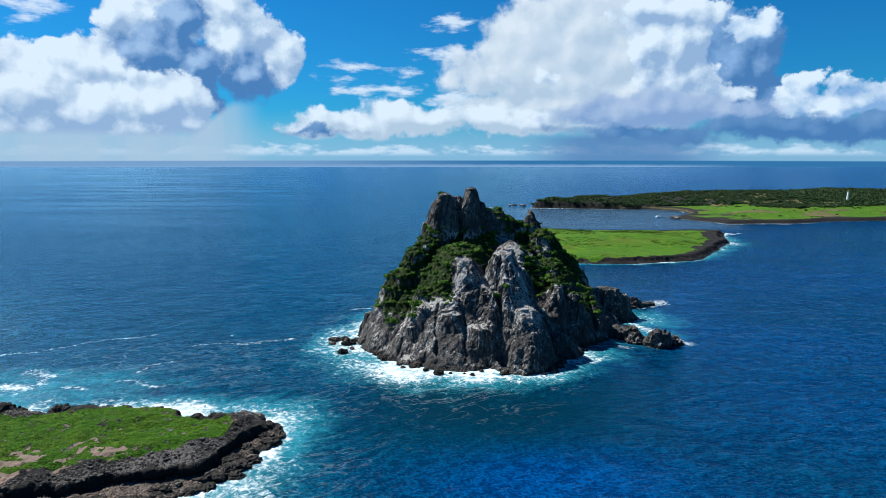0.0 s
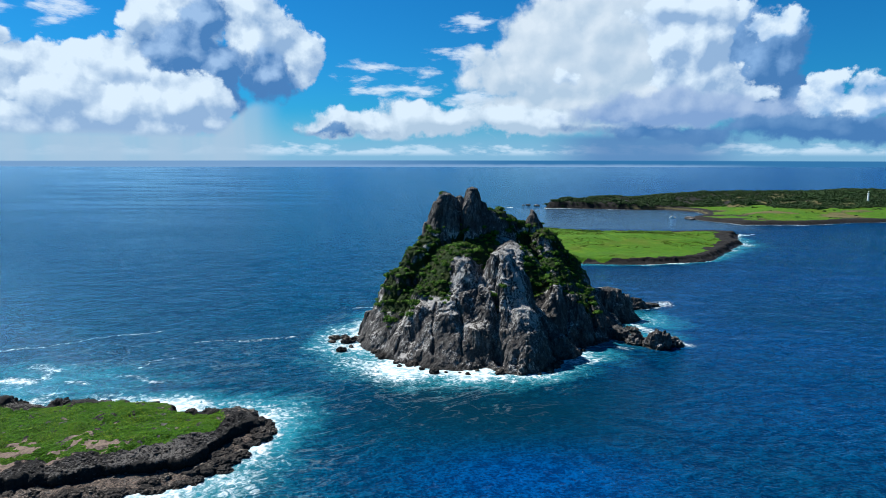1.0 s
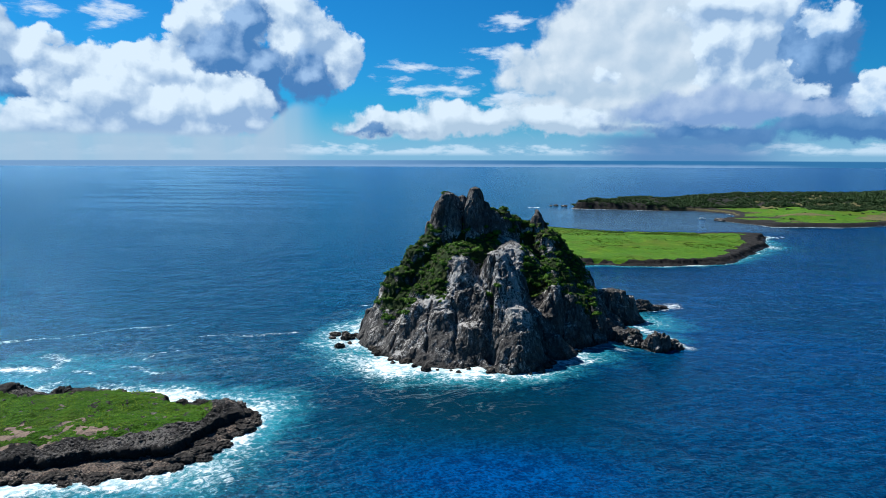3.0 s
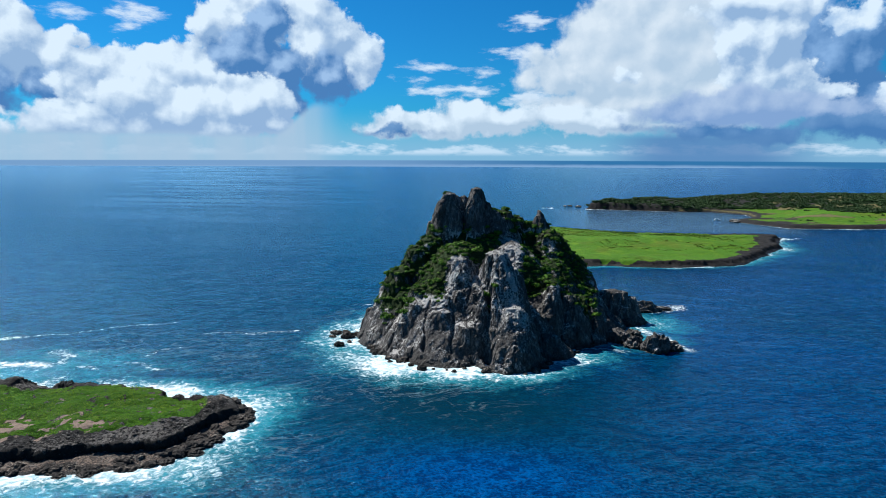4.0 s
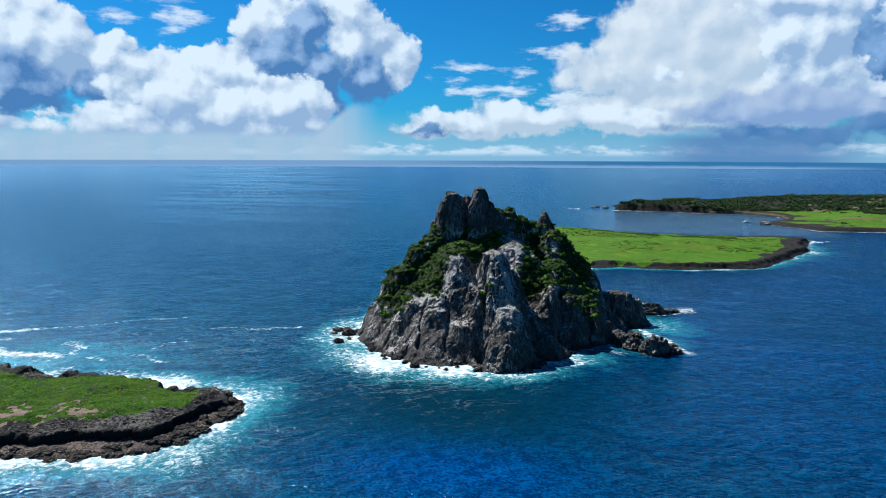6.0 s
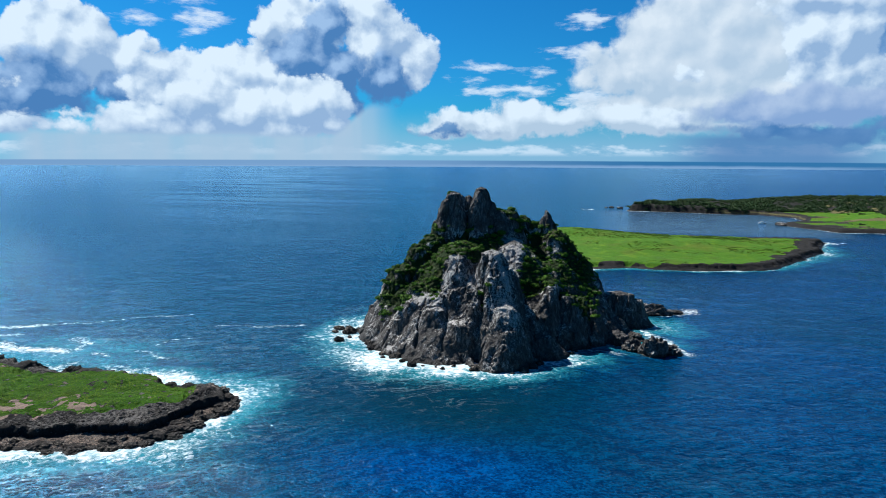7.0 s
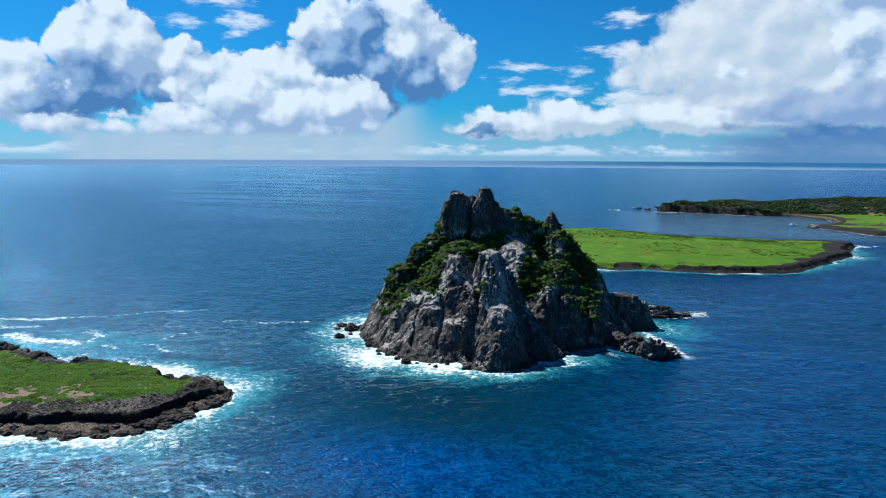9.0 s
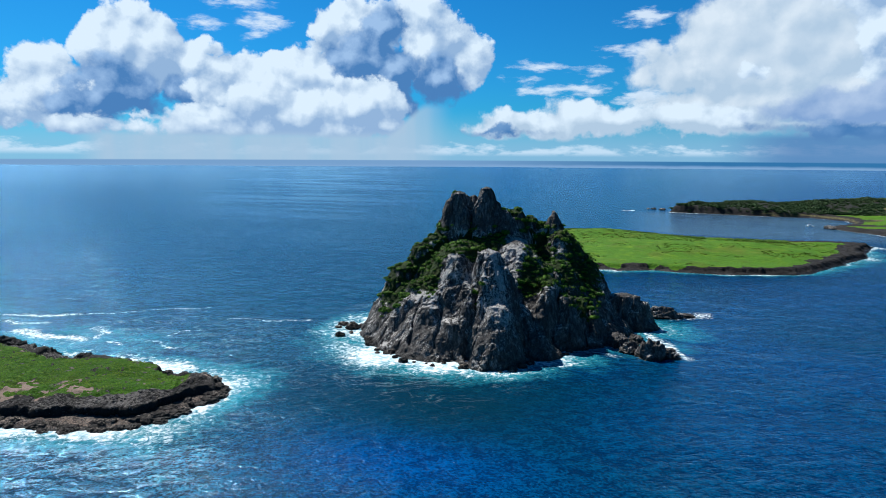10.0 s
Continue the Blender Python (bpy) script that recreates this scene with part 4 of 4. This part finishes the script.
k = (fbm(x / 40, y / 24, octaves=3, seed=66) + 0.35 * smooth(y, 470, 600) + 0.25 * smooth(x, 160, 40) - 0.25 > 0.35 * r.random(len(x)))
pieces = [(FARTREE[q % 6], pose(a, b, c3 - 0.1, 0, 0, q * 50) @ Matrix.Diagonal((s1, s1, s1 * 0.45, 1)))
          for q, (a, b, c3, s1) in enumerate(zip(x[k], y[k], z[k], 0.6 + 0.9 * r.random(k.sum()) ** 2))][:2600]
tagged(joined("tussocks", pieces, TUSSOCK), "olive green tussocks scattered over the green island", "grass", kind="stuff")
# woods of the far island
x, y, z, d, r = sample(far_form, lambda a, b, c3, f: (smooth(f[1], 0, 3), 0), 130, 900, 700, 1180, 26000, 0.5, 13)
wood_edge = 1.5 + 88 * smooth(y, 930, 880)
k = (d + 8 * vnoise(x / 25, y / 25, 0, 9) * smooth(y, 930, 880) > wood_edge) & (d < 320)
k = k | ((d > 15) & (d < 110) & (vnoise(x / 16, y / 9, 0, 29) > 0.55))
small = np.where(d > wood_edge - 6, 1.0, 0.45)
pieces = [(FARTREE[q % 6], pose(a, b, c3 - 1.0, 0, 0, q * 50) @ Matrix.Diagonal((s1, s1, s1 * 0.95, 1)))
          for q, (a, b, c3, s1) in enumerate(zip(x[k], y[k], z[k], (2.4 + 2.8 * r.random(k.sum()) ** 1.5) * (1.0 + 0.45 * vnoise(x[k] / 22, y[k] / 22, 0, 19)) * small[k]))][:10500]
tagged(joined("woods", pieces, WOOD), "dense low dark green woods on the far island", "woods", kind="stuff")


# ---- loose rocks ----
def boulder_mesh(seed, rough=0.35, fine=5, mat=BASALT):
    bm = bmesh.new()
    bmesh.ops.create_icosphere(bm, subdivisions=fine, radius=1.0)
    co = np.array([v.co[:] for v in bm.verts])
    s = 1 + rough * (0.9 * (0.55 - cells(co[:, 0] * 1.3 + seed, co[:, 1] * 1.3, co[:, 2] * 1.1, seed)) + 0.6 * fbm(co[:, 0] * 2 + seed, co[:, 1] * 2, co[:, 2] * 2, 3, seed, 0.5, True) + 0.7 * (0.5 - cells(co[:, 0] * 3 + seed, co[:, 1] * 3, co[:, 2] * 2, seed + 7)))
    co = co * s[:, None]
    co[:, 2] = np.where(co[:, 2] < 0, co[:, 2] * 0.6, co[:, 2])
    for v, c3 in zip(bm.verts, co):
        v.co = c3
    me = bpy.data.meshes.new("boulder")
    bm.to_mesh(me)
    bm.free()
    me.materials.append(mat)
    return me


LEDGE = rock_material("brown ledge rock", (0.008, 0.007, 0.006), (0.060, 0.050, 0.042), (0.14, 0.12, 0.10), (0.1, 0.08, 0.06), (0.03, 0.06, 0.01), 0.6)
SCREE = leaf_material("loose stones", (0.003, 0.003, 0.003), (0.095, 0.089, 0.084), (0.03, 0.028, 0.027))
BOULDERS = [boulder_mesh(500 + k, 0.55, 4, LEDGE) for k in range(7)]
BIG = [boulder_mesh(600 + k, 0.45, 6, CRAG) for k in range(4)]


def rock(name, label, me, x, y, z, sx, sy, sz, turn, group=""):
    ob = new(name, me)
    ob.matrix_world = pose(x, y, z, 0, 0, turn) @ Matrix.Diagonal((sx, sy, sz, 1))
    return tagged(ob, label, "rock", group)


SK = "wave-washed grey rock beside the rock stack"
rock("skerry", "pointed grey wave-washed rock rising from the surf", BIG[0], 89, 247.5, 0, 4.6, 4.2, 6.2, 20)
rock("skerry", SK, BIG[1], 95, 250, -0.3, 4.5, 2.8, 3.0, -20)
rock("skerry", SK, BIG[2], 81.5, 253, -0.3, 4.2, 3.2, 3.4, 40)
rock("skerry", SK, BIG[3], 77, 259, -0.2, 4.0, 3.5, 4.0, 75)
rock("skerry", SK, BIG[1], 84, 268, -0.4, 4.0, 2.5, 2.6, 120)
rock("skerry", "flat dark wave-washed rock behind the rock stack", BIG[2], 96.5, 314, -0.2, 8.0, 4.0, 4.4, 10)
rock("skerry", "flat dark wave-washed rock behind the rock stack", BIG[3], 106, 318, -0.4, 5.0, 2.5, 1.8, 0)
LB = "dark boulder awash in white surf"
for x, y, s1 in ((-46, 254, 1.8), (-39.5, 249.5, 2.3), (-36.5, 253, 1.6), (-40, 238, 1.6), (-41.5, 255, 1.6), (-46, 249, 1.1), (-37, 243, 0.9)):
    rock("boulder", LB, BOULDERS[int(s1 * 10) % 7], x, y, 0.0, s1 * 1.2, s1 * 0.9, s1 * 0.8, x * 31, "boulders round the stack")
# boulders at the foot of the stack
rb = np.random.default_rng(21)
n = 0
while n < 28:
    x, y = rb.uniform(-30, 62), rb.uniform(212, 262)
    h = float(stack_form(np.array([x]), np.array([y]))[0])
    if -3.0 < h < 0.8:
        s1 = rb.uniform(0.4, 1.6)
        rock("boulder", "dark wet boulder at the foot of the rock stack", BOULDERS[n % 7], x, y, 0.0, s1 * 1.2, s1, s1 * 0.9, rb.uniform(0, 360), "boulders round the stack")
        n += 1
# broken rocks on the ledge of the islet
n = 0
while n < 130:
    x, y = rb.uniform(-150, -42), rb.uniform(114, 186)
    f = islet_form(np.array([x]), np.array([y]))
    d, h = float(f[1][0]), float(f[0][0])
    if -1.0 < d < 4.0 and y < 168:
        s1 = rb.uniform(0.5, 1.5) * (1.4 if x > -60 else 1.0)
        rock("boulder", "brown-grey broken rock on the ledge of the islet", BOULDERS[n % 7], x, y, max(h - 0.2 * s1, -0.2), s1 * 1.3, s1, s1 * 0.7, rb.uniform(0, 360), "rocks on the islet ledge")
        n += 1
for x, y, s1, h in ((-57, 167, 2.6, 3.2), (-54, 171, 2.2, 2.2), (-59.5, 170, 2.0, 2.6), (-50.5, 167.5, 2.8, 1.2), (-49.5, 163, 2.2, 0.9)):
    rock("boulder", "black jagged boulder at the tip of the islet", BOULDERS[int(-x) % 7], x, y, 0.6, s1, s1 * 0.8, h, x * 17, "boulders at the islet tip")
# loose stones over the dark slope of the islet
STONE = [boulder_mesh(800 + k, 0.5, 1) for k in range(4)]
x, y, z, d, r = sample(islet_form, lambda a, b, c3, f: ((1 - islet_cover(a, b, c3, f)[0]) * (1 - 0.5 * islet_cover(a, b, c3, f)[1]), 0), -150, -46, 120, 182, 12000, 0.8, 14)
k = d > 5.5
pieces = [(STONE[q % 4], pose(a, b, c3 + 0.25, 0, 0, q * 47) @ Matrix.Diagonal((s1 * 1.2, s1, s1 * 0.8, 1)))
          for q, (a, b, c3, s1) in enumerate(zip(x[k], y[k], z[k], 0.10 + 0.30 * r.random(k.sum()) ** 2))]
tagged(joined("scree", pieces, SCREE), "loose dark and grey stones on the slope of the islet", "stones", kind="stuff")
BLACK = [boulder_mesh(700 + k, 0.75, 5) for k in range(4)]
for x, y, s1, h in ((-128.0, 171, 5.0, 5.0), (-124.0, 170, 3.6, 4.4), (-135, 174, 4.6, 3.6), (-119.5, 169.5, 3.0, 3.4), (-113, 173, 4.0, 3.8), (-107, 174, 4.0, 3.6), (-101, 176, 2.6, 2.2), (-143, 176, 4.5, 3.6),
                    (-152, 178, 4.5, 3.6), (-162, 180, 5.0, 3.8), (-174, 182, 5.0, 3.4), (-67, 170.5, 2.6, 2.4), (-62, 170, 2.6, 2.8)):
    rock("boulder", "black jagged rock on the weather edge of the islet", BLACK[int(-x) % 4], x, y, 1.6, s1 * 0.95, s1 * 0.55, h * 0.62, x * 23, "rocks on the weather edge")
# reef rocks off the far island
for x, y, s1 in ((116, 1003, 3.0), (128, 990, 3.5), (108, 1001, 2), (296, 783, 5), (300, 788, 4)):
    rock("skerry", "low black reef rock off the far island", BIG[int(x) % 4], x, y, 0, s1 * 1.5, s1, s1 * 0.6, x, "reef rocks")


# ---- lighthouse and boat ----
def part(name, bm, mat, parent, label=""):
    me = bpy.data.meshes.new(name)
    bm.to_mesh(me)
    bm.free()
    me.materials.append(mat)
    ob = new(name, me)
    ob.parent = parent
    if label:
        tagged(ob, label)
    return ob


def cone(r0, r1, z0, z1, seg=24):
    bm = bmesh.new()
    bmesh.ops.create_cone(bm, cap_ends=True, segments=seg, radius1=r0, radius2=r1, depth=z1 - z0, matrix=Matrix.Translation((0, 0, (z0 + z1) / 2)))
    return bm


WHITEWASH = plain("whitewashed masonry", (0.80, 0.80, 0.78), 0.7, 0.1, 0.8)
GLASSY = plain("lantern glass", (0.10, 0.12, 0.14), 0.15)
PAINT = plain("boat paint", (0.82, 0.82, 0.80), 0.35, 0.06)
GREYPAINT = plain("grey deck paint", (0.25, 0.28, 0.30), 0.5)
tower = new("lighthouse")
tower.location = (585, 896, float(far_form(np.array([585.0]), np.array([896.0]))[0][0]) - 0.5)
part("tower", cone(1.4, 0.95, 0, 13.0), WHITEWASH, tower)
part("gallery", cone(1.4, 1.4, 13.0, 13.35), WHITEWASH, tower)
part("lantern", cone(0.7, 0.7, 13.35, 15.0, 12), GLASSY, tower, "dark glazed lantern room")
part("dome", cone(0.8, 0.12, 15.0, 15.9), WHITEWASH, tower)
tagged(tower, "slender white lighthouse standing among the woods", "lighthouse")

boat = new("boat")
boat.matrix_world = pose(279, 798, 0, 0, 0, 8)
bm = bmesh.new()
for zz, wd, ln in ((-0.4, 0.7, 3.4), (0.5, 1.25, 4.3), (1.0, 1.35, 4.7)):
    for u in (-1.0, -0.5, 0.2, 0.7, 1.0):
        w = wd * (1.0 if u < 0.2 else (0.75 if u < 0.9 else 0.04)) * (0.85 if u < -0.9 else 1)
        bm.verts.new((u * ln, -w, zz))
        bm.verts.new((u * ln, w, zz))
bm.verts.ensure_lookup_table()
V = bm.verts
for lay in (0, 10):
    for k in range(4):
        for side in (0, 1):
            a, b = lay + 2 * k + side, lay + 2 * k + 2 + side
            bm.faces.new((V[a], V[b], V[b + 10], V[a + 10]))
    bm.faces.new((V[lay], V[lay + 1], V[lay + 11], V[lay + 10]))
for k in range(4):
    bm.faces.new((V[20 + 2 * k], V[20 + 2 * k + 1], V[22 + 2 * k + 1], V[22 + 2 * k]))
part("hull", bm, PAINT, boat)
bm = bmesh.new()
bmesh.ops.create_cube(bm, size=1.0, matrix=pose(-0.8, 0, 1.75) @ Matrix.Diagonal((3.4, 1.9, 1.5, 1)))
bmesh.ops.bevel(bm, geom=list(bm.edges), offset=0.18, segments=2, affect="EDGES")
part("cabin", bm, PAINT, boat)
bm = bmesh.new()
bmesh.ops.create_cube(bm, size=1.0, matrix=pose(-0.9, 0, 2.75) @ Matrix.Diagonal((4.0, 2.2, 0.12, 1)))
part("canopy", bm, GREYPAINT, boat, "flat grey canopy roof")
tagged(boat, "small white motor boat moored in the bay", "boat")
